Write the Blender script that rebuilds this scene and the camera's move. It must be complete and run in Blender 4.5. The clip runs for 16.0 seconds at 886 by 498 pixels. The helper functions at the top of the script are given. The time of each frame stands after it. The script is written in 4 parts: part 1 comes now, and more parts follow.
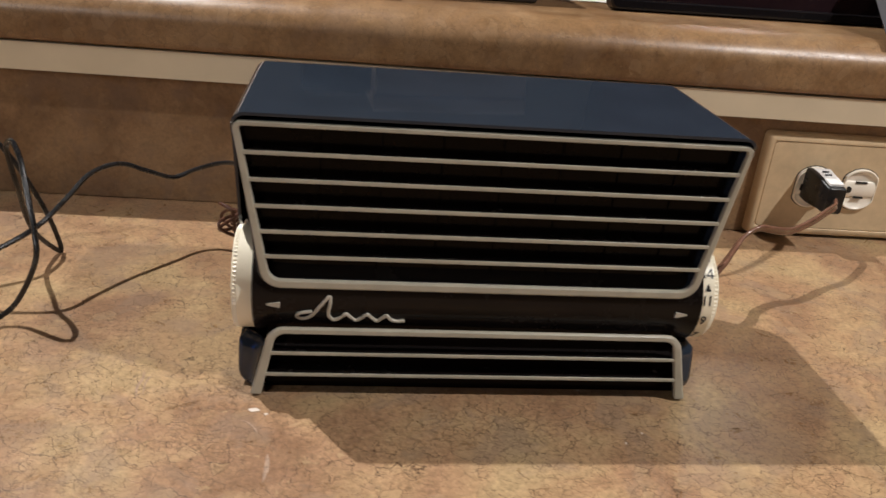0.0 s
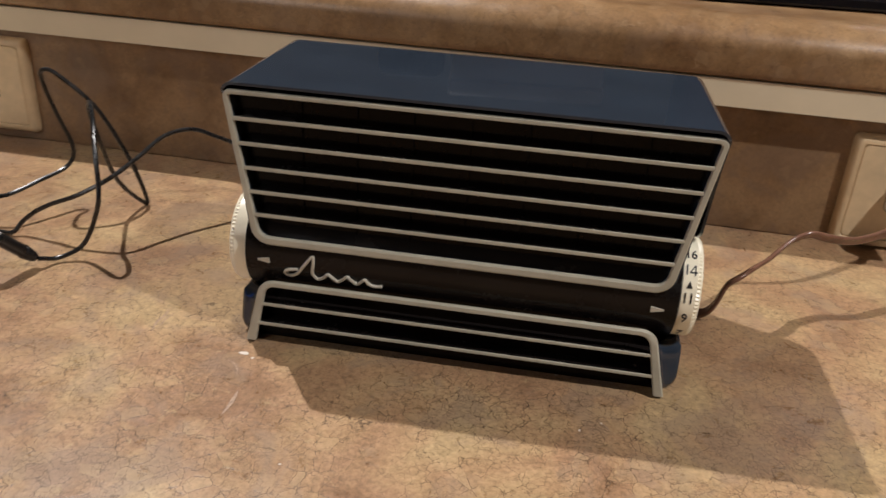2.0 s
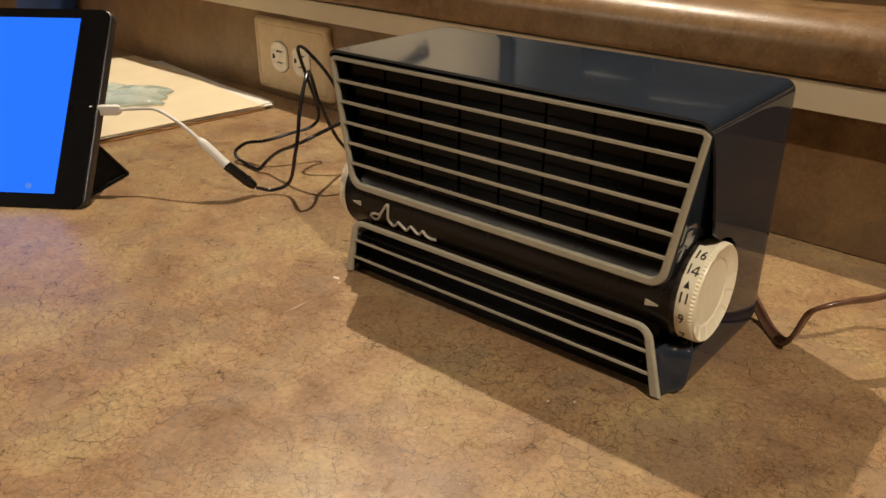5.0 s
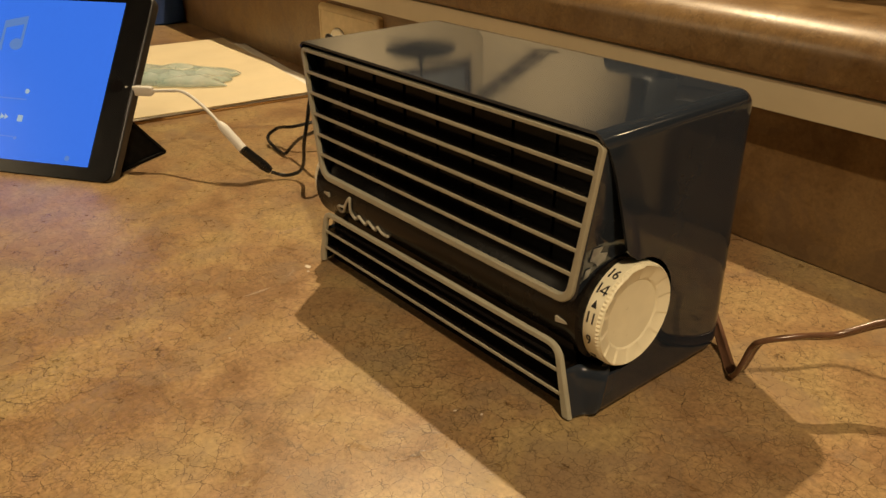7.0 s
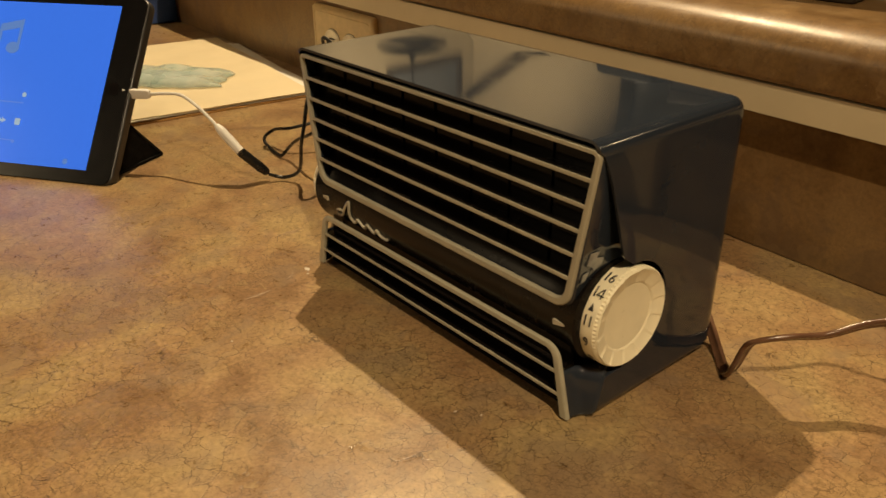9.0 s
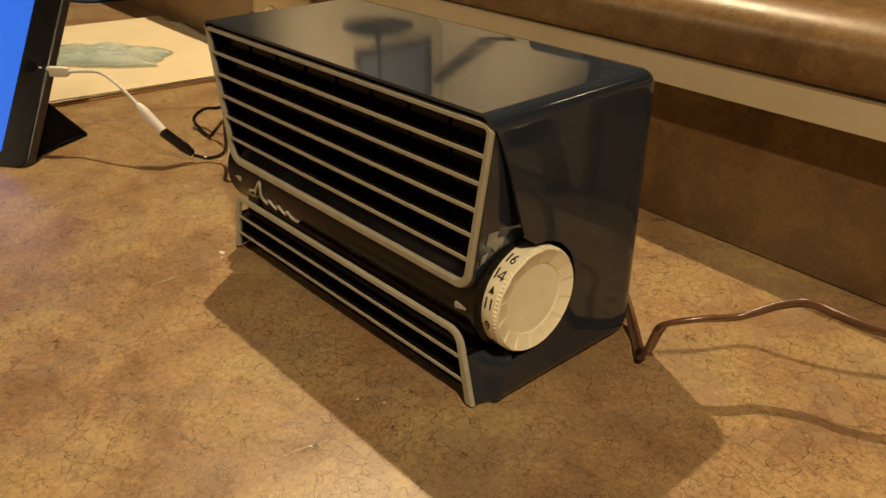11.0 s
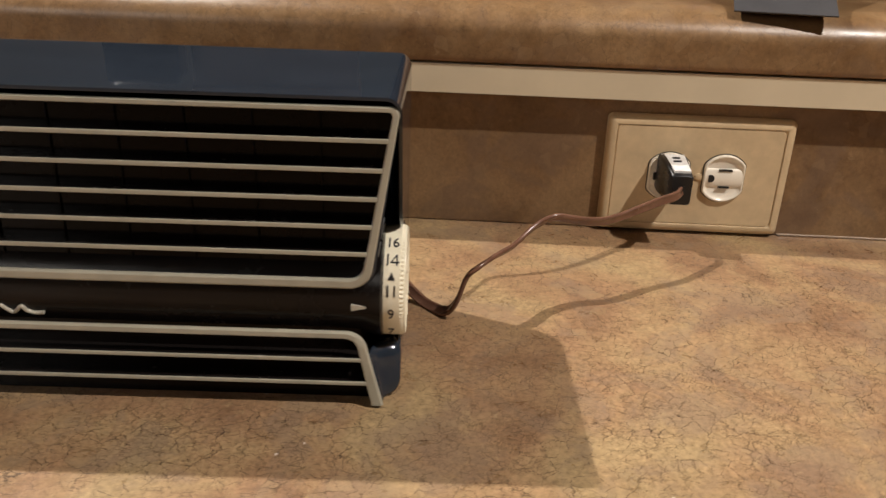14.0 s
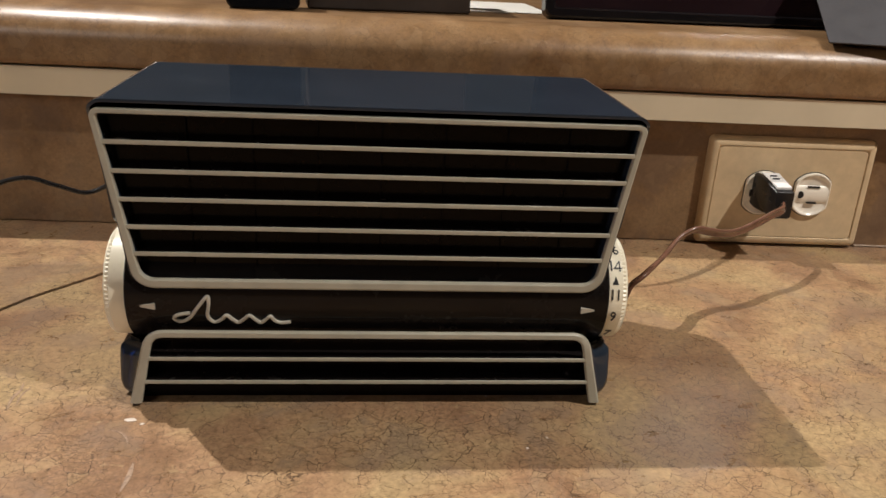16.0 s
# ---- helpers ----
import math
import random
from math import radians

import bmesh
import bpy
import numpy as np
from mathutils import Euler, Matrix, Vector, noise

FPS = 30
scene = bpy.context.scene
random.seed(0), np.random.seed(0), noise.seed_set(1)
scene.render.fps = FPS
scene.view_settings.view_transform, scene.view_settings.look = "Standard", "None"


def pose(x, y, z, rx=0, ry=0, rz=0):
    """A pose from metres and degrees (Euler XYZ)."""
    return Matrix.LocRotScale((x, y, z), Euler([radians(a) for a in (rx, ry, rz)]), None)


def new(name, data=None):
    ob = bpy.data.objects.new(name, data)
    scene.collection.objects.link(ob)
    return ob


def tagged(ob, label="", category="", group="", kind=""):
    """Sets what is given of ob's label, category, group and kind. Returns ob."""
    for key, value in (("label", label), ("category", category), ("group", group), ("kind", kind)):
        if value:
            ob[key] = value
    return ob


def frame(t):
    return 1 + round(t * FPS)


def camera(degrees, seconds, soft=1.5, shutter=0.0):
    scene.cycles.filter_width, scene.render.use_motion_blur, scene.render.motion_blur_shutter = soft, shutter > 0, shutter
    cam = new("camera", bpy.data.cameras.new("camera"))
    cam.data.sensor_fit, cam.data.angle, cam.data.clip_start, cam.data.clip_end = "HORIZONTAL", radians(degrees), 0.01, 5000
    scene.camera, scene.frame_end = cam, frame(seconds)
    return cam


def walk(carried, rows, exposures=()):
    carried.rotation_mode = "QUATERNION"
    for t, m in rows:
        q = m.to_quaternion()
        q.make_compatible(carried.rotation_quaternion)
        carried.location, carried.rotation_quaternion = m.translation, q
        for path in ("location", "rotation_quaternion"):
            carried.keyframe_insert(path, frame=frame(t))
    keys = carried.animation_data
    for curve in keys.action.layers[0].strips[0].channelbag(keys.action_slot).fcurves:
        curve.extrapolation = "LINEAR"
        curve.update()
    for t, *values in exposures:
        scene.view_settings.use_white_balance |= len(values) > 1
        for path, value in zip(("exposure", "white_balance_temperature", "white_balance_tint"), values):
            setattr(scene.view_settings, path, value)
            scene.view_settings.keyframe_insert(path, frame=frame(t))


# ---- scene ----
cam = camera(57.17, 16.0, soft=1.5, shutter=0.3)
# seconds, eye in metres, turn in degrees
PATH = [
    (0, -0.0696, -0.3447, 0.2453, 65.28, -4.72, -5.48),
    (0.5, -0.0194, -0.3581, 0.2444, 65.03, -4.18, -1.56),
    (1, -0.0152, -0.3586, 0.2492, 64.50, -4.31, 0.41),
    (1.5, 0.0009, -0.3532, 0.2536, 64.08, -4.25, 0.39),
    (2, 0.0430, -0.3613, 0.2516, 63.80, -3.17, 9.37),
    (2.5, 0.0837, -0.3581, 0.2509, 63.59, -2.75, 15.26),
    (3, 0.1080, -0.3690, 0.2540, 63.55, -2.54, 18.52),
    (3.5, 0.1064, -0.3650, 0.2589, 63.41, -2.26, 18.89),
    (4, 0.1621, -0.3704, 0.2423, 63.78, -1.47, 24.56),
    (4.2, 0.1811, -0.3680, 0.2439, 64.29, -1.08, 28.39),
    (6.3, 0.3150, -0.2497, 0.2450, 63.70, 0.39, 49.33),
    (6.5, 0.3155, -0.2459, 0.2474, 63.81, 0.34, 50.06),
    (7, 0.3203, -0.2425, 0.2480, 63.90, 0.45, 50.84),
    (7.5, 0.3152, -0.2455, 0.2485, 63.84, 0.73, 50.58),
    (8, 0.3134, -0.2481, 0.2470, 63.68, 0.98, 50.24),
    (8.5, 0.3061, -0.2624, 0.2495, 63.57, 0.84, 49.83),
    (9, 0.3217, -0.2487, 0.2562, 63.49, 0.50, 50.15),
    (9.5, 0.3404, -0.2184, 0.2535, 63.29, 0.10, 50.81),
    (9.7, 0.3470, -0.2071, 0.2458, 63.20, 0.02, 51.22),
    (11.8, 0.2924, -0.2255, 0.2469, 61.50, -0.69, 41.09),
    (12, 0.2728, -0.2405, 0.2425, 62.02, -1.50, 37.51),
    (12.5, 0.2111, -0.2672, 0.2266, 63.83, -2.96, 24.09),
    (13, 0.1724, -0.2770, 0.2226, 65.08, -1.85, 10.51),
    (13.5, 0.1743, -0.2986, 0.2222, 66.17, -1.78, 5.63),
    (14, 0.1351, -0.3166, 0.2200, 66.56, -1.97, 0.16),
    (14.5, 0.0694, -0.3281, 0.2281, 66.78, -2.11, -3.56),
    (15, 0.0330, -0.3326, 0.2222, 67.47, -2.75, -5.07),
    (15.5, 0.0060, -0.3372, 0.2198, 68.16, -3.07, -5.32),
    (16, -0.0053, -0.3418, 0.2159, 68.89, -2.95, -4.90),
]
# the clip's own exposure and white balance drift
EXPOSURES = [(0.0, 0.0, 5880, 13), (4.0, -0.15, 5900, 13), (6.3, -0.48, 10300, 10), (9.7, -0.50, 11300, 10), (12.0, -0.40, 9000, 12), (12.8, -0.20, 7200, 14), (14.0, 0.0, 6300, 13), (16.0, -0.04, 6100, 12)]
walk(cam, [(t, pose(x, y, z, rx, ry, rz)) for t, x, y, z, rx, ry, rz in PATH], EXPOSURES)

# ---------------------------------------------------------------- light
world = bpy.data.worlds.new("room_air")
world.use_nodes = True
world.node_tree.nodes["Background"].inputs[0].default_value = (1.0, 0.86, 0.68, 1)
world.node_tree.nodes["Background"].inputs[1].default_value = 0.02
scene.world = world


def bulb(name, place, watts, radius, colour, cone=128, aim=None):
    data = bpy.data.lights.new(name, "SPOT")
    data.energy, data.shadow_soft_size, data.color = watts, radius, colour
    data.spot_size, data.spot_blend = radians(cone), 0.7
    ob = new(name, data)
    ob.location = place
    if aim:
        ob.rotation_euler = (Vector(aim) - Vector(place)).to_track_quat("-Z", "Y").to_euler()
    return ob


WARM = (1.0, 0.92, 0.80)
bulb("ceiling_bulb_over_ledge", (-0.605, 0.432, 1.334), 96.0, 0.010, WARM)
bulb("ceiling_bulb_over_desk", (1.08, -0.50, 1.58), 128.0, 0.022, WARM, 112)
# wide soft fill, added to brighten the left backsplash; no such lamp is known
bulb("fill_light_far", (-1.60, -2.20, 1.20), 64.0, 0.45, WARM, 52, (-0.85, 0.25, 0.08))
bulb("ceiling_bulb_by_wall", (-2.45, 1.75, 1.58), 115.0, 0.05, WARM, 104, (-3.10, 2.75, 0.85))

# ---------------------------------------------------------------- materials


def material(name):
    m = bpy.data.materials.new(name)
    m.use_nodes = True
    nt = m.node_tree
    return m, nt, nt.nodes["Principled BSDF"]


def node(nt, kind, **values):
    n = nt.nodes.new(kind)
    for k, v in values.items():
        n.inputs[k.replace("_", " ")].default_value = v
    return n


def ramp(nt, source, stops):
    r = nt.nodes.new("ShaderNodeValToRGB")
    r.color_ramp.elements[0].position, r.color_ramp.elements[0].color = stops[0][0], (*stops[0][1], 1)
    r.color_ramp.elements[1].position, r.color_ramp.elements[1].color = stops[-1][0], (*stops[-1][1], 1)
    for p, c in stops[1:-1]:
        r.color_ramp.elements.new(p).color = (*c, 1)
    nt.links.new(source, r.inputs[0])
    return r.outputs[0]


def grey(v):
    return (v, v, v)


def mix(nt, factor, a, b, blend="MIX"):
    m = nt.nodes.new("ShaderNodeMix")
    m.data_type, m.blend_type = "RGBA", blend
    for value, slot in ((factor, 0), (a, 6), (b, 7)):
        if isinstance(value, bpy.types.NodeSocket):
            nt.links.new(value, m.inputs[slot])
        else:
            m.inputs[slot].default_value = value if slot == 0 else (*value, 1)
    return m.outputs[2]


def bump(nt, bsdf, height, strength, distance=0.001):
    b = node(nt, "ShaderNodeBump", Strength=strength, Distance=distance)
    nt.links.new(height, b.inputs["Height"])
    nt.links.new(b.outputs[0], bsdf.inputs["Normal"])


def coords(nt, scale=(1, 1, 1), turn=0.0):
    c = nt.nodes.new("ShaderNodeTexCoord")
    m = nt.nodes.new("ShaderNodeMapping")
    m.inputs["Scale"].default_value = scale
    m.inputs["Rotation"].default_value = (0, 0, radians(turn))
    nt.links.new(c.outputs["Object"], m.inputs[0])
    return m.outputs[0]


def noise_of(nt, where, scale, detail=4.0, rough=0.55, twist=0.0):
    n = node(nt, "ShaderNodeTexNoise", Scale=scale, Detail=detail, Roughness=rough, Distortion=twist)
    nt.links.new(where, n.inputs["Vector"])
    return n.outputs["Fac"]


def crackle(nt, where, scale, width, bend, jag):
    """Thin angular craze lines (1 on a line, 0 between) and a random tone for each cell."""
    p = where
    for size, amount in ((scale * 0.7, bend), (scale * 5.0, jag)):
        w = node(nt, "ShaderNodeTexNoise", Scale=size, Detail=2.0, Roughness=0.5)
        nt.links.new(where, w.inputs["Vector"])
        add = nt.nodes.new("ShaderNodeVectorMath")
        add.operation = "MULTIPLY_ADD"
        add.inputs[1].default_value = (amount,) * 3
        nt.links.new(w.outputs["Color"], add.inputs[0])
        nt.links.new(p, add.inputs[2])
        p = add.outputs[0]
    v = node(nt, "ShaderNodeTexVoronoi", Scale=scale)
    v.feature = "DISTANCE_TO_EDGE"
    nt.links.new(p, v.inputs["Vector"])
    cell = node(nt, "ShaderNodeTexVoronoi", Scale=scale)
    nt.links.new(p, cell.inputs["Vector"])
    return ramp(nt, v.outputs["Distance"], [(width * 0.35, grey(1)), (width, grey(0))]), cell.outputs["Color"]


def laminate(name, tones, gloss, crack, grain=0.70, scale=1.0):
    """Mottled stone-look counter laminate with fine craze lines."""
    m, nt, bsdf = material(name)
    at = coords(nt)
    big = noise_of(nt, at, 13 * scale, 5, 0.58, 0.5)
    mid = noise_of(nt, at, 55 * scale, 6, 0.68, 0.5)
    fine = noise_of(nt, at, 330 * scale, 5, 0.70, 0.3)
    base = ramp(nt, big, [(0.36, tones[0]), (0.45, tones[1]), (0.53, tones[2]), (0.64, tones[3])])
    mott = ramp(nt, mid, [(0.30, grey(0.72)), (0.45, grey(0.94)), (0.55, grey(1.05)), (0.70, grey(1.20))])
    c = mix(nt, 0.62, base, mott, "MULTIPLY")
    speck = ramp(nt, fine, [(0.32, grey(0.56)), (0.5, grey(1.0)), (0.68, grey(1.36))])
    c = mix(nt, grain, c, speck, "MULTIPLY")
    dull = ramp(nt, noise_of(nt, at, 21 * scale, 6, 0.66, 0.8), [(0.50, grey(0)), (0.60, grey(0.50))])
    c = mix(nt, dull, c, tones[4])
    lines, cells = crackle(nt, at, 105 * scale, 0.021, 0.006, 0.0013)
    lines2, _ = crackle(nt, at, 190 * scale, 0.034, 0.004, 0.0009)
    lines3, _ = crackle(nt, at, 330 * scale, 0.055, 0.002, 0.0005)
    patch = ramp(nt, noise_of(nt, at, 15 * scale, 4, 0.65), [(0.36, grey(0.10)), (0.54, grey(1))])
    patch2 = ramp(nt, noise_of(nt, at, 24 * scale, 4, 0.65), [(0.40, grey(0)), (0.54, grey(1))])
    broken = ramp(nt, noise_of(nt, at, 120 * scale, 3, 0.6), [(0.42, grey(0.0)), (0.52, grey(1))])
    broken2 = ramp(nt, noise_of(nt, at, 170 * scale, 3, 0.6), [(0.44, grey(0.0)), (0.54, grey(1))])
    # some cells of the craze are clean and yellow
    pale = mix(nt, 1.0, ramp(nt, cells, [(0.66, grey(0)), (0.80, grey(0.24))]), patch, "MULTIPLY")
    c = mix(nt, pale, c, tones[6])
    c1 = mix(nt, 1.0, mix(nt, 1.0, lines, patch, "MULTIPLY"), broken, "MULTIPLY")
    c2 = mix(nt, 1.0, mix(nt, 1.0, lines2, patch2, "MULTIPLY"), broken2, "MULTIPLY")
    c = mix(nt, mix(nt, crack, grey(0), c1), c, tones[5])
    c = mix(nt, mix(nt, crack * 0.8, grey(0), c2), c, tones[5])
    patch3 = ramp(nt, noise_of(nt, at, 18 * scale, 4, 0.65, 0.4), [(0.46, grey(0)), (0.56, grey(1))])
    c3 = mix(nt, 1.0, mix(nt, 1.0, lines3, patch3, "MULTIPLY"), broken, "MULTIPLY")
    c = mix(nt, mix(nt, crack * 0.6, grey(0), c3), c, tones[5])
    flecks = ramp(nt, noise_of(nt, at, 130 * scale, 4, 0.7, 0.8), [(0.62, grey(0)), (0.70, grey(0.45))])
    c = mix(nt, flecks, c, tones[6])
    nt.links.new(c, bsdf.inputs["Base Color"])
    wear = ramp(nt, mid, [(0.3, grey(gloss - 0.06)), (0.7, grey(gloss + 0.08))])
    nt.links.new(wear, bsdf.inputs["Roughness"])
    sunk = mix(nt, 1.0, fine, mix(nt, 0.8, c1, c2, "ADD"), "SUBTRACT")
    bump(nt, bsdf, sunk, 0.10 + 0.05 * crack, 0.0004)
    return m


LAMINATE = laminate("desk_laminate", [(0.255, 0.146, 0.080), (0.325, 0.196, 0.106), (0.370, 0.236, 0.124), (0.395, 0.276, 0.143), (0.255, 0.178, 0.122), (0.076, 0.043, 0.023), (0.48, 0.345, 0.180)], 0.31, 0.90)
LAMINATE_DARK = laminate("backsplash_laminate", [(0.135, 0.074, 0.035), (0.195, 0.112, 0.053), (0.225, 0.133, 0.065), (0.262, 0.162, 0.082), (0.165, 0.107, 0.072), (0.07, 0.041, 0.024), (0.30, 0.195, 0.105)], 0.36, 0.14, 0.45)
LAMINATE_EDGE = laminate("ledge_laminate", [(0.165, 0.088, 0.038), (0.212, 0.120, 0.054), (0.250, 0.146, 0.068), (0.300, 0.184, 0.090), (0.205, 0.126, 0.072), (0.070, 0.040, 0.024), (0.35, 0.235, 0.130)], 0.33, 0.40, 0.40)
LAMINATE_EDGE.node_tree.nodes["Principled BSDF"].inputs["Specular IOR Level"].default_value = 0.42


def plain(name, colour, rough, metal=0.0, vary=0.12, scale=40.0, relief=0.0, coat=0.0, spec=0.5):
    m, nt, bsdf = material(name)
    at = coords(nt)
    n = noise_of(nt, at, scale, 5, 0.6)
    c = mix(nt, 1.0, colour, ramp(nt, n, [(0.3, grey(1 - vary)), (0.7, grey(1 + vary))]), "MULTIPLY")
    nt.links.new(c, bsdf.inputs["Base Color"])
    r = ramp(nt, noise_of(nt, at, scale * 2.3, 4, 0.6), [(0.3, grey(max(0.02, rough * 0.8))), (0.7, grey(min(1, rough * 1.25)))])
    nt.links.new(r, bsdf.inputs["Roughness"])
    bsdf.inputs["Metallic"].default_value = metal
    bsdf.inputs["Coat Weight"].default_value = coat
    bsdf.inputs["Specular IOR Level"].default_value = spec
    if relief:
        bump(nt, bsdf, noise_of(nt, at, scale * 8, 3, 0.6), relief, 0.0005)
    return m


NAVY = plain("navy_moulded_plastic", (0.0225, 0.0300, 0.0430), 0.05, vary=0.12, scale=25)
BLACKISH = plain("dark_front_plastic", (0.0095, 0.0075, 0.0070), 0.24, vary=0.15, scale=25, spec=0.20)
TRIM = plain("champagne_painted_trim", (0.434, 0.408, 0.324), 0.42, vary=0.10, scale=70, relief=0.06)
CLOTH = plain("dark_grille_backing", (0.0024, 0.0013, 0.0014), 0.32, vary=0.3, scale=120, relief=0.05, spec=0.10)
GLOSSBROWN = plain("glossy_dark_brown_plastic", (0.0042, 0.0026, 0.0020), 0.16, vary=0.2, scale=60, spec=0.11)
CREAM = plain("cream_dial_plastic", (0.93, 0.86, 0.67), 0.33, vary=0.05, scale=60)
INK = plain("black_printing_ink", (0.012, 0.011, 0.010), 0.5)
SILVER = plain("silver_script_metal", (0.52, 0.49, 0.41), 0.5, metal=0.1, vary=0.12, scale=120)
PLATE = plain("tan_thermoset_plate", (0.610, 0.465, 0.285), 0.36, vary=0.10, scale=90, relief=0.10)
IVORY = plain("ivory_receptacle_plastic", (0.88, 0.82, 0.70), 0.28, vary=0.03)
SLOT = plain("dark_contact_slot", (0.01, 0.009, 0.008), 0.6)
PLUGBLACK = plain("black_plug_vinyl", (0.009, 0.009, 0.010), 0.30, vary=0.2)
PLUGTOP = plain("worn_pale_vinyl", (0.80, 0.79, 0.77), 0.35, vary=0.15, scale=150)
RUBBER = plain("black_cable_rubber", (0.010, 0.010, 0.011), 0.28, vary=0.2)
BROWN_CORD = plain("brown_lamp_cord", (0.150, 0.074, 0.047), 0.22, vary=0.18, scale=90)
COPPERY = plain("brown_aerial_wire", (0.09, 0.035, 0.02), 0.35, vary=0.25)
WHITE = plain("white_cable_plastic", (0.80, 0.79, 0.77), 0.35, vary=0.04)
PAINT = plain("cream_wall_paint", (0.66, 0.56, 0.40), 0.55, vary=0.05, scale=20, relief=0.08)
CEILING = plain("white_ceiling_paint", (0.72, 0.68, 0.60), 0.8, vary=0.04, scale=6)
ROOM = plain("beige_room_paint", (0.50, 0.43, 0.32), 0.7, vary=0.05, scale=5)
SLATE = plain("blue_grey_room_paint", (0.26, 0.285, 0.31), 0.7, vary=0.05, scale=5)
DUSK = plain("dark_blue_grey_paint", (0.13, 0.15, 0.18), 0.7, vary=0.05, scale=5)
CARPET = plain("brown_carpet", (0.12, 0.09, 0.07), 0.95, vary=0.2, scale=30)
CAULK = plain("pale_caulk_bead", (0.36, 0.27, 0.20), 0.35, vary=0.06)
GLASSY_BLACK = plain("black_gloss_glass", (0.008, 0.007, 0.008), 0.08)
BEZEL = plain("black_tablet_bezel", (0.006, 0.006, 0.007), 0.22, spec=0.25)
ALU = plain("space_grey_aluminium", (0.09, 0.09, 0.095), 0.38, metal=0.8)
COVER = plain("black_folding_cover", (0.004, 0.004, 0.0045), 0.8, relief=0.1, scale=60, spec=0.2)
COVER_GREY = plain("grey_cover_edge", (0.10, 0.098, 0.095), 0.6, vary=0.1, scale=60)
MANILA = plain("manila_card", (0.74, 0.63, 0.44), 0.65, vary=0.05, scale=14, relief=0.08)
PAPER = plain("white_paper", (0.78, 0.76, 0.70), 0.7, vary=0.03)
ORANGE_EDGE = plain("tan_folder_edge", (0.62, 0.36, 0.16), 0.6)
DARKBOX = plain("dark_brown_box_board", (0.035, 0.024, 0.018), 0.5, vary=0.2)
GREYCARD = plain("grey_card", (0.050, 0.048, 0.052), 0.6, vary=0.08, scale=30)
MAROON = plain("dark_maroon_gloss", (0.016, 0.008, 0.010), 0.12)
FLECK = plain("white_paint_fleck", (0.62, 0.54, 0.46), 0.6)
LABELING = plain("worn_silver_foil", (0.30, 0.31, 0.32), 0.32, metal=0.5, vary=0.3, scale=200)
BLUE = plain("blue_plastic", (0.03, 0.10, 0.36), 0.4)


def add_specks(m, scale, size, tone, amount):
    """Sparse specks over a material's own colour: dust, chips or scuffs."""
    nt = m.node_tree
    bsdf = nt.nodes["Principled BSDF"]
    old = bsdf.inputs["Base Color"].links[0].from_socket
    at = coords(nt)
    v = node(nt, "ShaderNodeTexVoronoi", Scale=scale, Randomness=1.0)
    nt.links.new(at, v.inputs["Vector"])
    dot = ramp(nt, v.outputs["Distance"], [(size * 0.6, grey(1)), (size, grey(0))])
    rare = ramp(nt, v.outputs["Color"], [(1 - amount - 0.02, grey(0)), (1 - amount, grey(1))])
    nt.links.new(mix(nt, mix(nt, 1.0, dot, rare, "MULTIPLY"), old, tone), bsdf.inputs["Base Color"])


add_specks(NAVY, 130, 0.055, (0.45, 0.43, 0.40), 0.10)
add_specks(TRIM, 160, 0.16, (0.09, 0.075, 0.05), 0.10)
add_specks(CREAM, 200, 0.10, (0.30, 0.22, 0.12), 0.05)


def add_smudges(m, scale, lift):
    """Hazy rubbed patches: the gloss is broken by uneven roughness."""
    nt = m.node_tree
    bsdf = nt.nodes["Principled BSDF"]
    old = bsdf.inputs["Roughness"].links[0].from_socket
    at = coords(nt, (1, 2.2, 1), 24)
    haze = ramp(nt, noise_of(nt, at, scale, 6, 0.7, 1.2), [(0.50, grey(0)), (0.70, grey(lift))])
    nt.links.new(mix(nt, 1.0, old, haze, "ADD"), bsdf.inputs["Roughness"])


add_smudges(NAVY, 16, 0.07)


def film_material():
    m, nt, bsdf = material("teal_clear_film")
    at = coords(nt)
    c = ramp(nt, noise_of(nt, at, 35, 4, 0.6), [(0.35, (0.36, 0.54, 0.52)), (0.65, (0.66, 0.76, 0.72))])
    nt.links.new(c, bsdf.inputs["Base Color"])
    bsdf.inputs["Roughness"].default_value = 0.12
    bsdf.inputs["Alpha"].default_value = 0.42
    bump(nt, bsdf, noise_of(nt, at, 60, 3, 0.5), 0.5, 0.003)
    return m


FILM = film_material()


def glow(name, colour, strength):
    m, nt, bsdf = material(name)
    bsdf.inputs["Base Color"].default_value = (0.01, 0.01, 0.012, 1)
    bsdf.inputs["Roughness"].default_value = 0.2
    bsdf.inputs["Specular IOR Level"].default_value = 0.10
    bsdf.inputs["Emission Color"].default_value = (*colour, 1)
    bsdf.inputs["Emission Strength"].default_value = strength
    return m


SCREEN = glow("blue_lit_screen", (0.0, 0.150, 1.0), 1.50)
ICON = glow("pale_blue_lit_icon", (0.085, 0.29, 0.98), 1.0)
ICON_BRIGHT = glow("white_blue_lit_icon", (0.35, 0.62, 1.0), 1.0)

# ---------------------------------------------------------------- mesh helpers


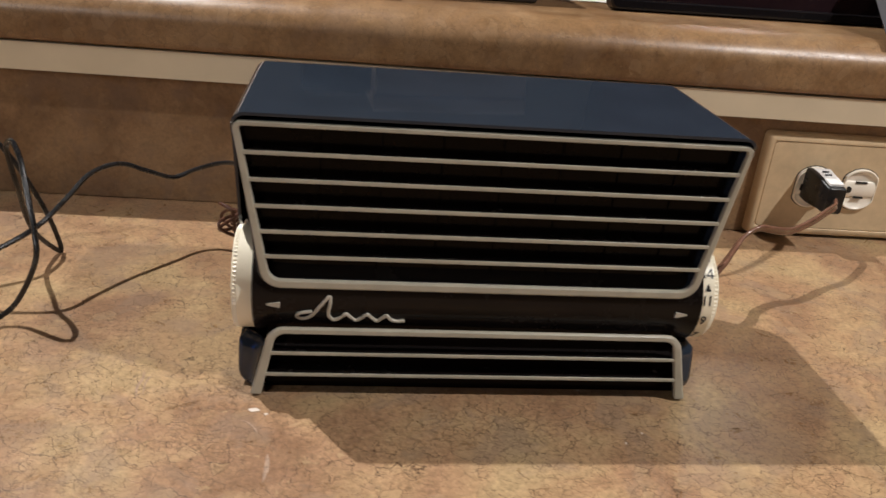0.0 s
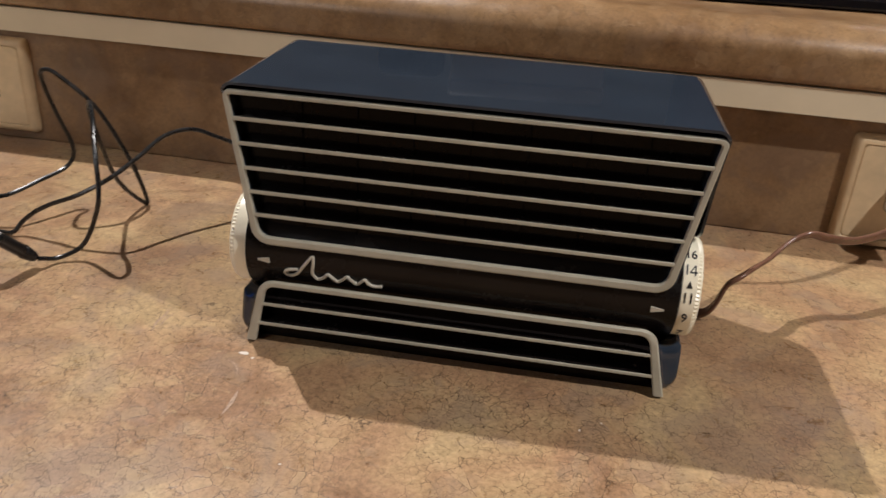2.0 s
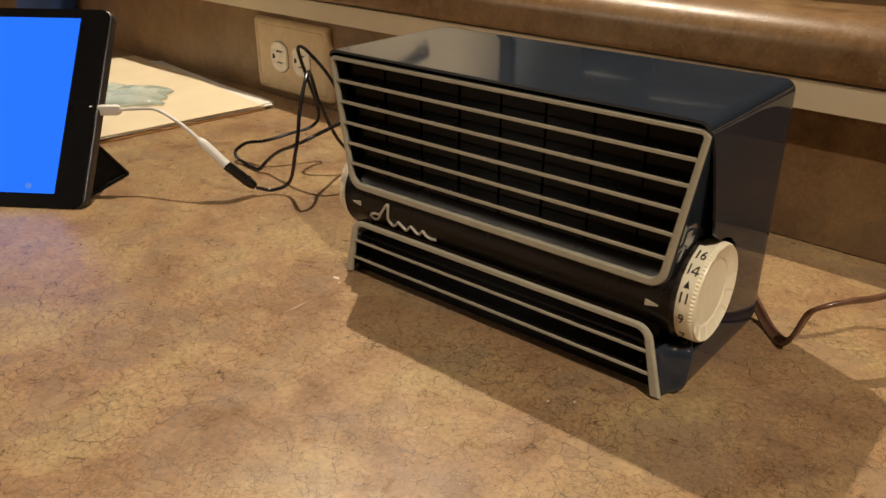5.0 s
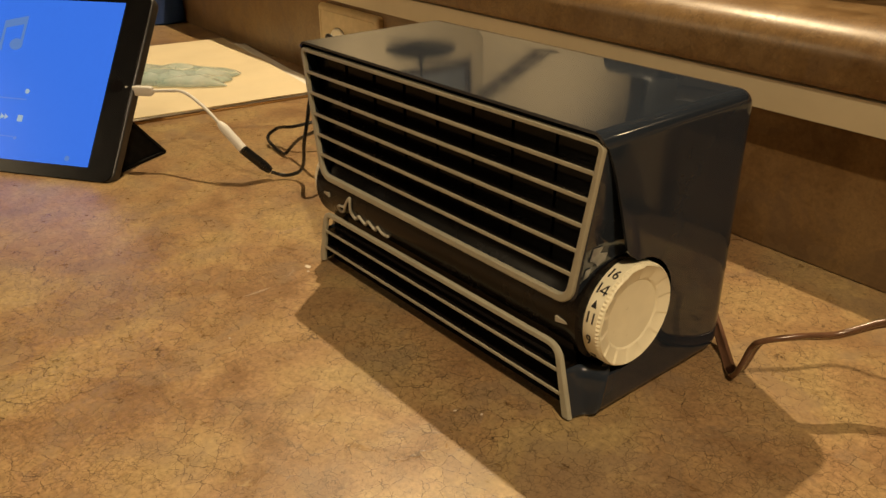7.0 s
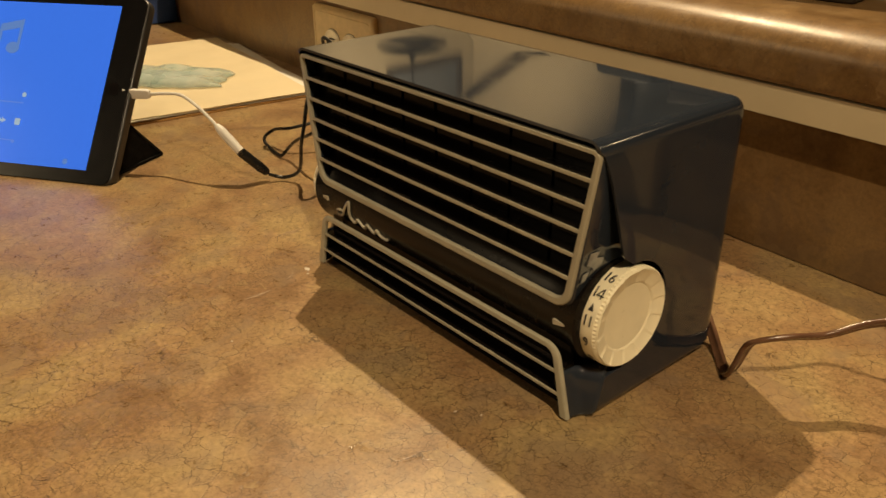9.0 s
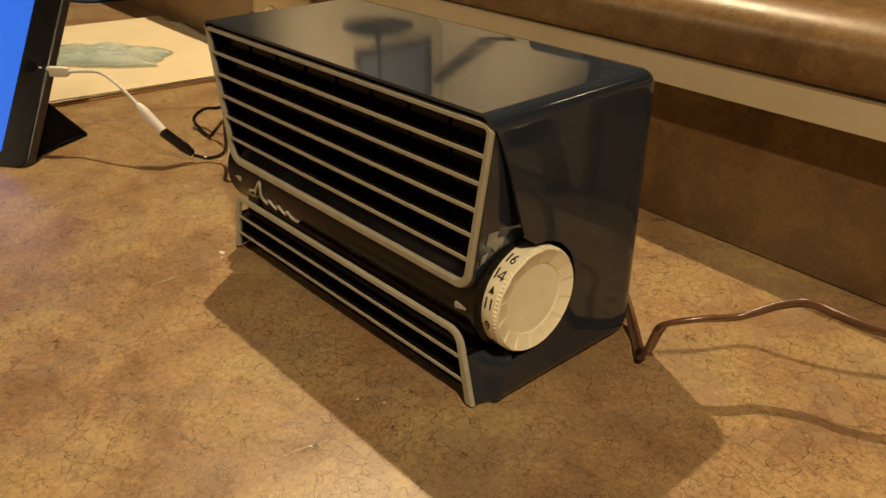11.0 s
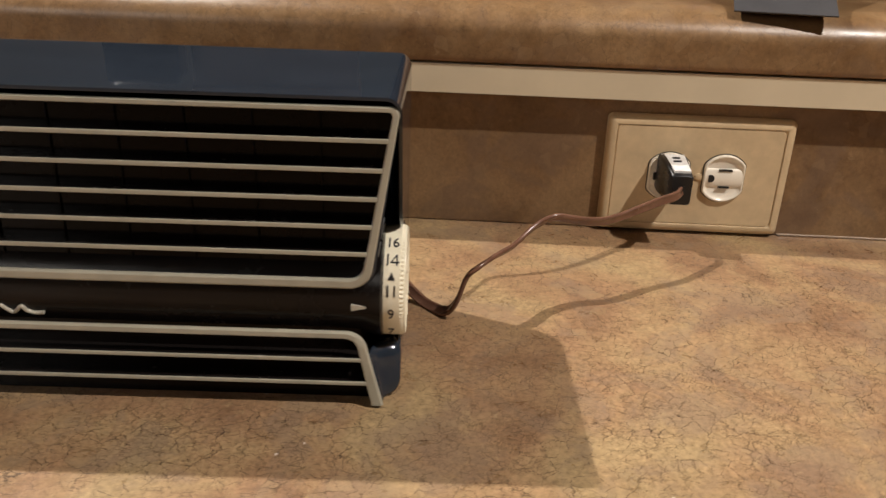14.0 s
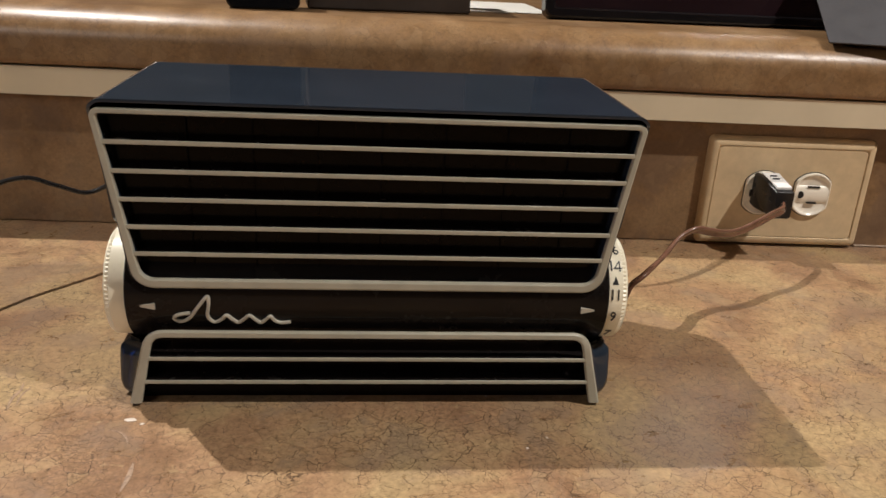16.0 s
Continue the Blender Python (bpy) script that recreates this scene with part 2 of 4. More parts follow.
def part(name, bm, mat, parent=None, label="", smooth=True, bevel=0.0, segments=2, angle=35):
    me = bpy.data.meshes.new(name)
    bmesh.ops.recalc_face_normals(bm, faces=bm.faces)
    bm.to_mesh(me)
    bm.free()
    me.materials.append(mat)
    ob = new(name, me)
    if parent:
        ob.parent = parent
    if label:
        ob["label"] = label
    if smooth:
        me.polygons.foreach_set("use_smooth", [True] * len(me.polygons))
        me.set_sharp_from_angle(angle=radians(angle))
    if bevel:
        mod = ob.modifiers.new("edge", "BEVEL")
        mod.width, mod.segments, mod.limit_method, mod.angle_limit = bevel, segments, "ANGLE", radians(40)
        mod.harden_normals = False
    return ob


def thing(name, m=None, **tags):
    ob = new(name)
    ob.empty_display_size = 0.02
    if m is not None:
        ob.matrix_basis = m
    return tagged(ob, **tags)


def box(lo, hi):
    bm = bmesh.new()
    bmesh.ops.create_cube(bm, size=1)
    for v in bm.verts:
        v.co = [lo[k] + (v.co[k] + 0.5) * (hi[k] - lo[k]) for k in range(3)]
    return bm


def catmull(points, steps=8):
    p = [Vector(q) for q in points]
    p = [2 * p[0] - p[1], *p, 2 * p[-1] - p[-2]]
    out = []
    for i in range(1, len(p) - 2):
        a, b, c, d = p[i - 1 : i + 3]
        for k in range(steps):
            u = k / steps
            out.append(0.5 * ((2 * b) + (c - a) * u + (2 * a - 5 * b + 4 * c - d) * u * u + (3 * b - a - 3 * c + d) * u**3))
    out.append(p[-2])
    return out


def sweep(points, section, twist=0.0, scale=None, bm=None):
    """A closed section (list of 2D offsets) carried along points."""
    bm = bm or bmesh.new()
    n = len(points)
    normal = None
    rings = []
    for i, p in enumerate(points):
        d = (points[min(i + 1, n - 1)] - points[max(i - 1, 0)]).normalized()
        if normal is None:
            normal = d.orthogonal().normalized()
            if abs(d.z) < 0.9:
                normal = Vector((0, 0, 1)) - d * d.z
        normal = (normal - d * normal.dot(d)).normalized()
        side = d.cross(normal)
        a = twist * i / max(1, n - 1)
        s = scale(i / max(1, n - 1)) if scale else 1.0
        u, v = normal * math.cos(a) + side * math.sin(a), side * math.cos(a) - normal * math.sin(a)
        rings.append([bm.verts.new(p + s * (u * x + v * y)) for x, y in section])
    k = len(section)
    for r0, r1 in zip(rings, rings[1:]):
        for j in range(k):
            bm.faces.new((r0[j], r0[(j + 1) % k], r1[(j + 1) % k], r1[j]))
    bm.faces.new(rings[0][::-1])
    bm.faces.new(rings[-1])
    return bm


def ring(radius, count=10, cx=0.0, cy=0.0):
    return [(cx + radius * math.cos(2 * math.pi * k / count), cy + radius * math.sin(2 * math.pi * k / count)) for k in range(count)]


def extrude_outline(outline, y0, y1, bm=None):
    """A closed (x, z) outline as a solid between two depths y."""
    bm = bm or bmesh.new()
    a = [bm.verts.new((x, y0, z)) for x, z in outline]
    b = [bm.verts.new((x, y1, z)) for x, z in outline]
    n = len(a)
    for i in range(n):
        bm.faces.new((a[i], a[(i + 1) % n], b[(i + 1) % n], b[i]))
    bm.faces.new(a)
    bm.faces.new(b[::-1])
    return bm


def rounded(points, radii, steps=6):
    """A closed 2D polygon with its corners rounded."""
    out = []
    n = len(points)
    for i, (p, r) in enumerate(zip(points, radii)):
        p, a, b = Vector(p), Vector(points[i - 1]), Vector(points[(i + 1) % n])
        if r <= 0:
            out.append((p.x, p.y))
            continue
        ua, ub = (a - p).normalized(), (b - p).normalized()
        half = ua.angle(ub) / 2
        t = min(r / math.tan(half), (a - p).length * 0.49, (b - p).length * 0.49)
        r = t * math.tan(half)
        centre = p + (ua + ub).normalized() * (r / math.sin(half))
        s, e = p + ua * t - centre, p + ub * t - centre
        a0 = math.atan2(s.y, s.x)
        da = (math.atan2(e.y, e.x) - a0 + math.pi) % (2 * math.pi) - math.pi
        out += [(centre.x + r * math.cos(a0 + da * k / steps), centre.y + r * math.sin(a0 + da * k / steps)) for k in range(steps + 1)]
    return out


def band(outer, inner, y0, y1, lip=0.0):
    """A solid frame between two outlines with the same number of points, its front edges eased by lip."""
    bm = bmesh.new()
    n = len(outer)

    def row(outline, y):
        return [bm.verts.new((x, y, z)) for x, z in outline]

    def between(a, b, k):
        return [(p[0] + (q[0] - p[0]) * k, p[1] + (q[1] - p[1]) * k) for p, q in zip(a, b)]

    rows = [row(outer, y1), row(outer, y0 + lip), row(between(outer, inner, 0.18), y0), row(between(outer, inner, 0.82), y0), row(inner, y0 + lip), row(inner, y1)]
    for a, b in zip(rows, rows[1:] + rows[:1]):
        for i in range(n):
            bm.faces.new((a[i], a[(i + 1) % n], b[(i + 1) % n], b[i]))
    return bm


def lathe_x(profile, count, centre, bm=None, shape=None):
    """A surface turned about an x axis: profile rows of (x, radius)."""
    bm = bm or bmesh.new()
    cy, cz = centre
    rows = []
    for i, (x, r) in enumerate(profile):
        row = []
        for k in range(count):
            a = 2 * math.pi * k / count
            dx, dr = shape(i, a) if shape else (0, 0)
            row.append(bm.verts.new((x + dx, cy - (r + dr) * math.cos(a), cz + (r + dr) * math.sin(a))))
        rows.append(row)
    for a, b in zip(rows, rows[1:]):
        for k in range(count):
            bm.faces.new((a[k], a[(k + 1) % count], b[(k + 1) % count], b[k]))
    bm.faces.new(rows[0][::-1])
    bm.faces.new(rows[-1])
    return bm


def letters(name, text, size, mat, m, parent, depth=0.0002):
    """Printed characters in the built-in font as a mesh."""
    cu = bpy.data.curves.new(name, "FONT")
    cu.body, cu.size, cu.align_x, cu.align_y, cu.extrude, cu.resolution_u = text, size, "CENTER", "CENTER", depth, 3
    cu.space_character = 0.93
    cu.offset = size * 0.003
    tmp = bpy.data.objects.new(name, cu)
    me = bpy.data.meshes.new_from_object(tmp)
    bpy.data.objects.remove(tmp)
    me.materials.append(mat)
    me.name = name
    ob = new(name, me)
    ob.parent = parent
    ob.matrix_basis = m
    return ob


# ---------------------------------------------------------------- setting
WALL_Y, WALL_TURN = 0.2503, -2.055
AT_WALL = pose(0, WALL_Y, 0, 0, 0, WALL_TURN)


def setting(name, bm, mat, label, m=None, **kw):
    ob = part(name, bm, mat, None, label, **kw)
    if m is not None:
        ob.matrix_basis = m
    return tagged(ob, kind="structure")


# one continuous desk top, its back edge under the backsplash
bm = bmesh.new()
rows = []
for y in np.linspace(-0.72, 0.40, 8):
    rows.append([bm.verts.new((x, y, 0)) for x in np.linspace(-2.2, 2.0, 12)])
for a, b in zip(rows, rows[1:]):
    for i in range(len(a) - 1):
        bm.faces.new((a[i], a[i + 1], b[i + 1], b[i]))
top = list(bm.faces)
ext = bmesh.ops.extrude_face_region(bm, geom=top)
for v in [g for g in ext["geom"] if isinstance(g, bmesh.types.BMVert)]:
    v.co.z -= 0.036
desk = setting("desk_top", bm, LAMINATE, "mottled tan and brown crackled laminate desk top", smooth=False)

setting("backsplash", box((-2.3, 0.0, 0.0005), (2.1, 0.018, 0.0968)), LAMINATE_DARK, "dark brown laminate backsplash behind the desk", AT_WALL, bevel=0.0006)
bm = box((-2.3, -0.0138, 0.0983), (2.1, 0.1195, 0.1177))
core = box((-2.3, -0.0020, 0.1140), (2.1, 0.1190, 0.1400))
me = bpy.data.meshes.new("core")
core.to_mesh(me)
core.free()
bm.from_mesh(me)
bpy.data.meshes.remove(me)
setting("wall_low", bm, PAINT, "cream painted low wall under the bar ledge", AT_WALL, smooth=False)

bead = [Vector((x, -0.0005, 0.001)) for x in np.linspace(0.386, 2.0, 30)]
setting("trim_caulk", sweep(bead, ring(0.0008, 8)), CAULK, "pale caulk bead along the backsplash foot", AT_WALL)

# the bar ledge: a postformed top with a rolled front edge
LEDGE_LOW, LEDGE_TOP, LEDGE_OUT = 0.1192, 0.1595, 0.0170
prof = [(0.50, LEDGE_LOW), (0.50, LEDGE_TOP)]
prof += [(-LEDGE_OUT + 0.030 - 0.030 * math.sin(a), LEDGE_TOP - 0.022 + 0.022 * math.cos(a)) for a in np.linspace(0, math.pi / 2, 12)]
prof += [(-LEDGE_OUT + 0.004 - 0.004 * math.cos(a), LEDGE_LOW + 0.005 - 0.005 * math.sin(a)) for a in np.linspace(0.05, math.pi / 2, 8)]
bm = bmesh.new()
cols = [[bm.verts.new((x, y, z)) for y, z in prof] for x in np.linspace(-2.3, 2.1, 16)]
for a, b in zip(cols, cols[1:]):
    for i in range(len(prof)):
        j = (i + 1) % len(prof)
        bm.faces.new((a[i], a[j], b[j], b[i]))
bm.faces.new(cols[0])
bm.faces.new(cols[-1][::-1])
setting("bar_ledge", bm, LAMINATE_EDGE, "raised bar ledge in mottled brown laminate with a rolled edge", AT_WALL, angle=50)

# plain room closing the place
setting("floor", box((-3.2, -2.6, -0.80), (3.0, 3.0, -0.76)), CARPET, "plain brown floor below the desk", smooth=False)
setting("ceiling", box((-3.2, -2.6, 1.72), (3.0, 3.0, 1.78)), CEILING, "plain off-white ceiling", smooth=False)
setting("wall_south", box((-3.2, -2.7, -0.80), (3.0, -2.6, 1.78)), ROOM, "plain beige wall behind the viewer", smooth=False)
setting("wall_north", box((-3.2, 3.0, -0.80), (3.0, 3.1, 1.78)), SLATE, "plain blue-grey far wall", smooth=False)
setting("wall_west", box((-3.3, -2.6, -0.80), (-3.2, 3.0, 1.78)), ROOM, "plain beige side wall", smooth=False)
setting("wall_east", box((3.0, -2.6, -0.80), (3.1, 3.0, 1.78)), DUSK, "plain dark blue-grey side wall", smooth=False)

# beige return wall and dark sloping bar added unseen at the far corner, to shape the radio top's reflection
setting("wall_return", box((-3.19, 2.90, -0.76), (-2.12, 2.999, 1.72)), ROOM, "plain beige return wall in the far corner", smooth=False)
slant = [Vector((x, 2.86, 0.93 + 0.44 * (-2.58 - x) / 0.60)) for x in np.linspace(-2.58, -3.18, 8)]
setting("trim_reflected_bar", sweep(slant, [(px * 0.025, pz * 0.045) for px, pz in ring(1.0, 14)]), DARKBOX, "dark sloping bar added unseen on the return wall for the reflection")

# ---------------------------------------------------------------- the radio
radio = thing("radio", label="vintage navy plastic tabletop radio with champagne grille bars", category="radio")
HALF, TOP, BACK, FRONT = 0.1206, 0.1461, 0.1180, 0.0028
DIAL = (0.0328, 0.0523)


def shell_front(z):
    """Depth at which the side of the shell begins: it leans back above the dial, is cut round it and flares to the foot."""
    if z > 0.0802:
        return float(np.interp(z, (0.0802, 0.086, 0.112, 0.127, 0.134, 0.1395, 0.1425), (0.0330, 0.0250, 0.0168, 0.0115, 0.0084, 0.0054, FRONT)))
    if z > 0.0236:
        return DIAL[0] + math.sqrt(max(0.0, 0.0284**2 - (z - DIAL[1]) ** 2)) + 0.0005
    return 0.0128 + 0.0052 * z / 0.0236


low = [(-HALF + 0.0065 - 0.0065 * math.sin(a), 0.0008 + 0.0075 * (1 - math.cos(a))) for a in np.linspace(0, math.pi / 2, 7)[:-1]]
side = low + [(-HALF, z) for z in (*np.linspace(0.0083, 0.0232, 7), *np.linspace(0.0238, 0.0800, 48), *np.linspace(0.0806, TOP - 0.0065, 26))]
arc = [(-HALF + 0.0065 - 0.0065 * math.cos(a), TOP - 0.0065 + 0.0065 * math.sin(a)) for a in np.linspace(0, math.pi / 2, 9)[1:]]
loop = side + arc
loop += [(x, TOP) for x in np.linspace(-HALF + 0.0065, HALF - 0.0065, 12)[1:-1]]
loop += [(-x, z) for x, z in reversed(side + arc)]
bm = bmesh.new()
cols = []
for x, z in loop:
    y0 = shell_front(z)
    col = []
    for k in np.linspace(0, 1, 9):
        y = y0 + (BACK - 0.014 - y0) * k
        col.append(bm.verts.new((x, y, z)))
    for k in range(1, 8):
        a = k / 7 * math.pi / 2
        d = 0.014 * (1 - math.cos(a))
        col.append(bm.verts.new((x * (1 - 0.85 * d / HALF), BACK - 0.014 + 0.014 * math.sin(a), z - d * 1.2 * max(0, (z - 0.09) / 0.056))))
    cols.append(col)
for a, b in zip(cols, cols[1:]):
    for i in range(len(a) - 1):
        bm.faces.new((a[i], b[i], b[i + 1], a[i + 1]))
shell = part("shell", bm, NAVY, radio, "glossy navy one-piece cabinet shell", angle=60)
mod = shell.modifiers.new("wall", "SOLIDIFY")
mod.thickness, mod.offset = 0.0015, -1
mod2 = shell.modifiers.new("edge", "BEVEL")
mod2.width, mod2.segments, mod2.limit_method, mod2.angle_limit = 0.0007, 2, "ANGLE", radians(50)
mod3 = shell.modifiers.new("flat_faces", "WEIGHTED_NORMAL")
mod3.keep_sharp = True

part("back_panel", box((-0.110, BACK - 0.006, 0.004), (0.110, BACK - 0.003, 0.138)), CLOTH, radio, "dark back panel")
part("base", box((-0.1155, 0.016, 0.0008), (0.1155, BACK - 0.004, 0.0045)), NAVY, radio)

# front moulding: tapering upper box, round middle barrel, flaring foot
UP_OUT = [(-0.1202, 0.1421), (0.1202, 0.1421), (0.1072, 0.0608), (-0.1072, 0.0608)]
UP_IN = [(-0.1170, 0.1398), (0.1170, 0.1398), (0.1038, 0.0652), (-0.1038, 0.0652)]
UP_Y = 0.0030
outer = rounded(UP_OUT, (0.0035, 0.0035, 0.010, 0.010))
inner = rounded(UP_IN, (0.0015, 0.0015, 0.0065, 0.0065))
part("upper_frame", band(outer, inner, UP_Y, UP_Y + 0.0022, 0.0006), TRIM, radio, "champagne painted upper grille frame")
hood_out = rounded([(-0.1198, 0.1414), (0.1198, 0.1414), (0.1086, 0.0602), (-0.1086, 0.0602)], (0.003, 0.003, 0.010, 0.010))
hood_in = rounded([(-0.1168, 0.1392), (0.1168, 0.1392), (0.1036, 0.0645), (-0.1036, 0.0645)], (0.0015, 0.0015, 0.0065, 0.0065))
part("upper_hood", band(hood_out, hood_in, UP_Y + 0.0020, 0.036, 0.0004), NAVY, radio, "navy tapered grille surround")
PANEL_Y = UP_Y + 0.0082
part("speaker_panel", extrude_outline([(-0.1175, 0.1400), (0.1175, 0.1400), (0.1045, 0.0635), (-0.1045, 0.0635)], PANEL_Y, PANEL_Y + 0.0015), GLOSSBROWN, radio, "glossy dark brown louvre backing")
for k in range(5):
    z = 0.1269 - k * 0.01264
    hx = 0.1038 + (z - 0.0643) / (0.1394 - 0.0643) * 0.0132 + 0.0004
    bar = part("grille_bar", box((-hx, UP_Y + 0.0002, z), (hx, UP_Y + 0.0010, z + 0.00205)), TRIM, radio, bevel=0.0003)
    part("louvre_fin", box((-hx, UP_Y + 0.0010, z - 0.0001), (hx, PANEL_Y + 0.0002, z + 0.00150)), BLACKISH, bar, "black fin behind the painted bar", bevel=0.0002)
for k in range(7):
    x = -0.0818 + k * 0.0281
    part("grille_rib", box((x - 0.0003, PANEL_Y - 0.0010, 0.0640), (x + 0.0003, PANEL_Y + 0.0002, 0.1392)), GLOSSBROWN, radio, bevel=0.0002)

BARREL = (0.0285, 0.0536)
# remains of a foil sticker on the hood's side above the dial
def hood_x(z):
    return 0.1086 + (z - 0.0602) / (0.1414 - 0.0602) * 0.0112 + 0.0002


for shape_ in ([(0.010, 0.0905), (0.0165, 0.0900), (0.0150, 0.0868), (0.0205, 0.0855), (0.0195, 0.0815), (0.0150, 0.0800), (0.0125, 0.0828), (0.0090, 0.0842)], [(0.0075, 0.0800), (0.0110, 0.0805), (0.0100, 0.0760), (0.0070, 0.0752)]):
    bm = bmesh.new()
    a = [bm.verts.new((hood_x(z), y, z)) for y, z in shape_]
    b = [bm.verts.new((hood_x(z) + 0.0003, y, z)) for y, z in shape_]
    n = len(a)
    for k in range(n):
        bm.faces.new((a[k], a[(k + 1) % n], b[(k + 1) % n], b[k]))
    bm.faces.new(a[::-1])
    bm.faces.new(b)
    part("torn_sticker", bm, LABELING, radio, "torn silver sticker remains", smooth=False)

# middle barrel with flared ends round the dials
barrel = [(-0.1130, 0.0236), (-0.1120, 0.0262), (-0.1085, 0.0254), (-0.104, 0.0245), (-0.09, 0.0241)]
barrel += [(-x, r) for x, r in reversed(barrel)]
part("barrel", lathe_x(barrel, 64, BARREL), BLACKISH, radio, "dark rounded band between the grilles", angle=50)

out_l = [(-0.1137, 0.0018)] + [p for p in rounded([(-0.1137, -0.01), (-0.1048, 0.0398), (0.1048, 0.0398), (0.1137, -0.01)], (0, 0.0095, 0.0095, 0))][1:-1] + [(0.1137, 0.0018)]
in_l = [(-0.1083, 0.0018)] + [p for p in rounded([(-0.1083, -0.01), (-0.1013, 0.0366), (0.1013, 0.0366), (0.1083, -0.01)], (0, 0.006, 0.006, 0))][1:-1] + [(0.1083, 0.0018)]
bm = bmesh.new()
for (a, b) in ((0.0012, 0.0034),):
    o0 = [bm.verts.new((x, a + 0.0006, z)) for x, z in out_l]
    of = [bm.verts.new((x * 0.993, a, z - 0.0005 * (z > 0.03))) for x, z in out_l]
    jf = [bm.verts.new((x * 1.006, a, z + 0.0005 * (z > 0.03))) for x, z in in_l]
    i0 = [bm.verts.new((x, a + 0.0006, z)) for x, z in in_l]
    i1 = [bm.verts.new((x, b, z)) for x, z in in_l]
    o1 = [bm.verts.new((x, b, z)) for x, z in out_l]
    rws = [o0, of, jf, i0, i1, o1]
    for p, q in zip(rws, rws[1:] + rws[:1]):
        for i in range(len(p) - 1):
            bm.faces.new((p[i], p[i + 1], q[i + 1], q[i]))
    bm.faces.new([r[0] for r in rws])
    bm.faces.new([r[-1] for r in reversed(rws)])
part("lower_frame", bm, TRIM, radio, "champagne painted lower grille frame with feet")
for z, hx in ((0.0246, 0.1038), (0.0123, 0.1066)):
    bar = part("grille_bar", box((-hx, 0.0014, z), (hx, 0.0022, z + 0.0019)), TRIM, radio, bevel=0.0003)
    part("louvre_fin", box((-hx, 0.0022, z - 0.0001), (hx, 0.0108, z + 0.00140)), BLACKISH, bar, "black fin behind the painted bar", bevel=0.0002)
part("lower_panel", extrude_outline([(-0.105, 0.038), (0.105, 0.038), (0.1105, 0.0006), (-0.1105, 0.0006)], 0.0105, 0.0120), GLOSSBROWN, radio, "glossy dark backing of the lower grille")


def shell_edge(z):
    """Half width of the shell low down, where its bottom edge curls in."""
    if z >= 0.0083:
        return HALF
    return HALF - 0.0065 + 0.0065 * math.sin(math.acos(max(-1.0, min(1.0, 1 - (z - 0.0008) / 0.0075))))


# navy cheeks from the foot frame back and out to the flared edge of the shell
for s in (-1, 1):
    bm = bmesh.new()
    cols = []
    for z in (0.0010, 0.0022, 0.0042, 0.0070, 0.0110, 0.0155, 0.0200, 0.0234, 0.0262):
        inside = 0.1128 - 0.0091 * (z / 0.0394)
        y1 = shell_front(min(z, 0.0232)) + (0.0 if z < 0.0234 else (z - 0.0232) * 1.9)
        x1 = min(shell_edge(z), HALF) - (0.0 if z < 0.0234 else (z - 0.0232) * 1.2)
        col = [(inside - 0.0010, 0.0024), (inside, 0.0026)]
        for k in (0.12, 0.25, 0.4, 0.55, 0.7, 0.82, 0.92):
            col.append((inside + (x1 - inside) * k**2.6, 0.0026 + (y1 - 0.0026) * k**0.75))
        col += [(x1 - 0.0003, y1), (x1, y1 + 0.0012)]
        cols.append([bm.verts.new((s * x, y, z)) for x, y in col])
    for a, b in zip(cols, cols[1:]):
        for i in range(len(a) - 1):
            bm.faces.new((a[i], b[i], b[i + 1], a[i + 1]))
    cheek = part("foot_cheek", bm, NAVY, radio, "rounded navy cheek beside the foot", angle=60)
    mod = cheek.modifiers.new("wall", "SOLIDIFY")
    mod.thickness, mod.offset = 0.0012, 0

# arrows and the flowing script badge on the barrel


def on_barrel(x, z, lift=0.0):
    r = 0.0241 + lift
    return (x, BARREL[0] - math.sqrt(max(1e-9, r * r - (z - BARREL[1]) ** 2)), z)


for s in (-1, 1):
    bm = bmesh.new()
    pts = [(0.1088, 0.0515), (0.0992, 0.0531), (0.0992, 0.0501)]
    a = [bm.verts.new(on_barrel(s * x, z, 0.0002)) for x, z in pts]
    b = [bm.verts.new(on_barrel(s * x, z, 0.0016 if k else 0.0004)) for k, (x, z) in enumerate(pts)]
    bm.faces.new(a)
    bm.faces.new(b)
    for k in range(3):
        bm.faces.new((a[k], a[(k + 1) % 3], b[(k + 1) % 3], b[k]))
    part("pointer_arrow", bm, SILVER, radio, "silver raised pointer", smooth=False)

wave = [(x, z - 0.0012 * min(1.0, max(0.0, (x + 0.078) / 0.006))) for x, z in [(-0.0840, 0.0481), (-0.0895, 0.0469), (-0.0912, 0.0447), (-0.0885, 0.0431), (-0.0845, 0.0451), (-0.0800, 0.0514), (-0.0757, 0.0571), (-0.0752, 0.0534), (-0.0760, 0.0469), (-0.0735, 0.0437),
        (-0.0700, 0.0457), (-0.0675, 0.0481), (-0.0650, 0.0459), (-0.0625, 0.0439), (-0.0598, 0.0459), (-0.0572, 0.0481), (-0.0547, 0.0459), (-0.0522, 0.0439), (-0.0497, 0.0459), (-0.0475, 0.0477), (-0.0455, 0.0451), (-0.0425, 0.0439), (-0.0385, 0.0444)]]
path = [Vector(on_barrel(x, z, 0.0008)) for x, z in ((p.x, p.y) for p in catmull([(x, z, 0) for x, z in wave], 7))]
part("script_badge", sweep(path, ring(0.00088, 8)), SILVER, radio, "silver flowing badge drawn as a plain wave")

# dials: a knurled wheel with a dished face of stepped facets
TEETH = 78


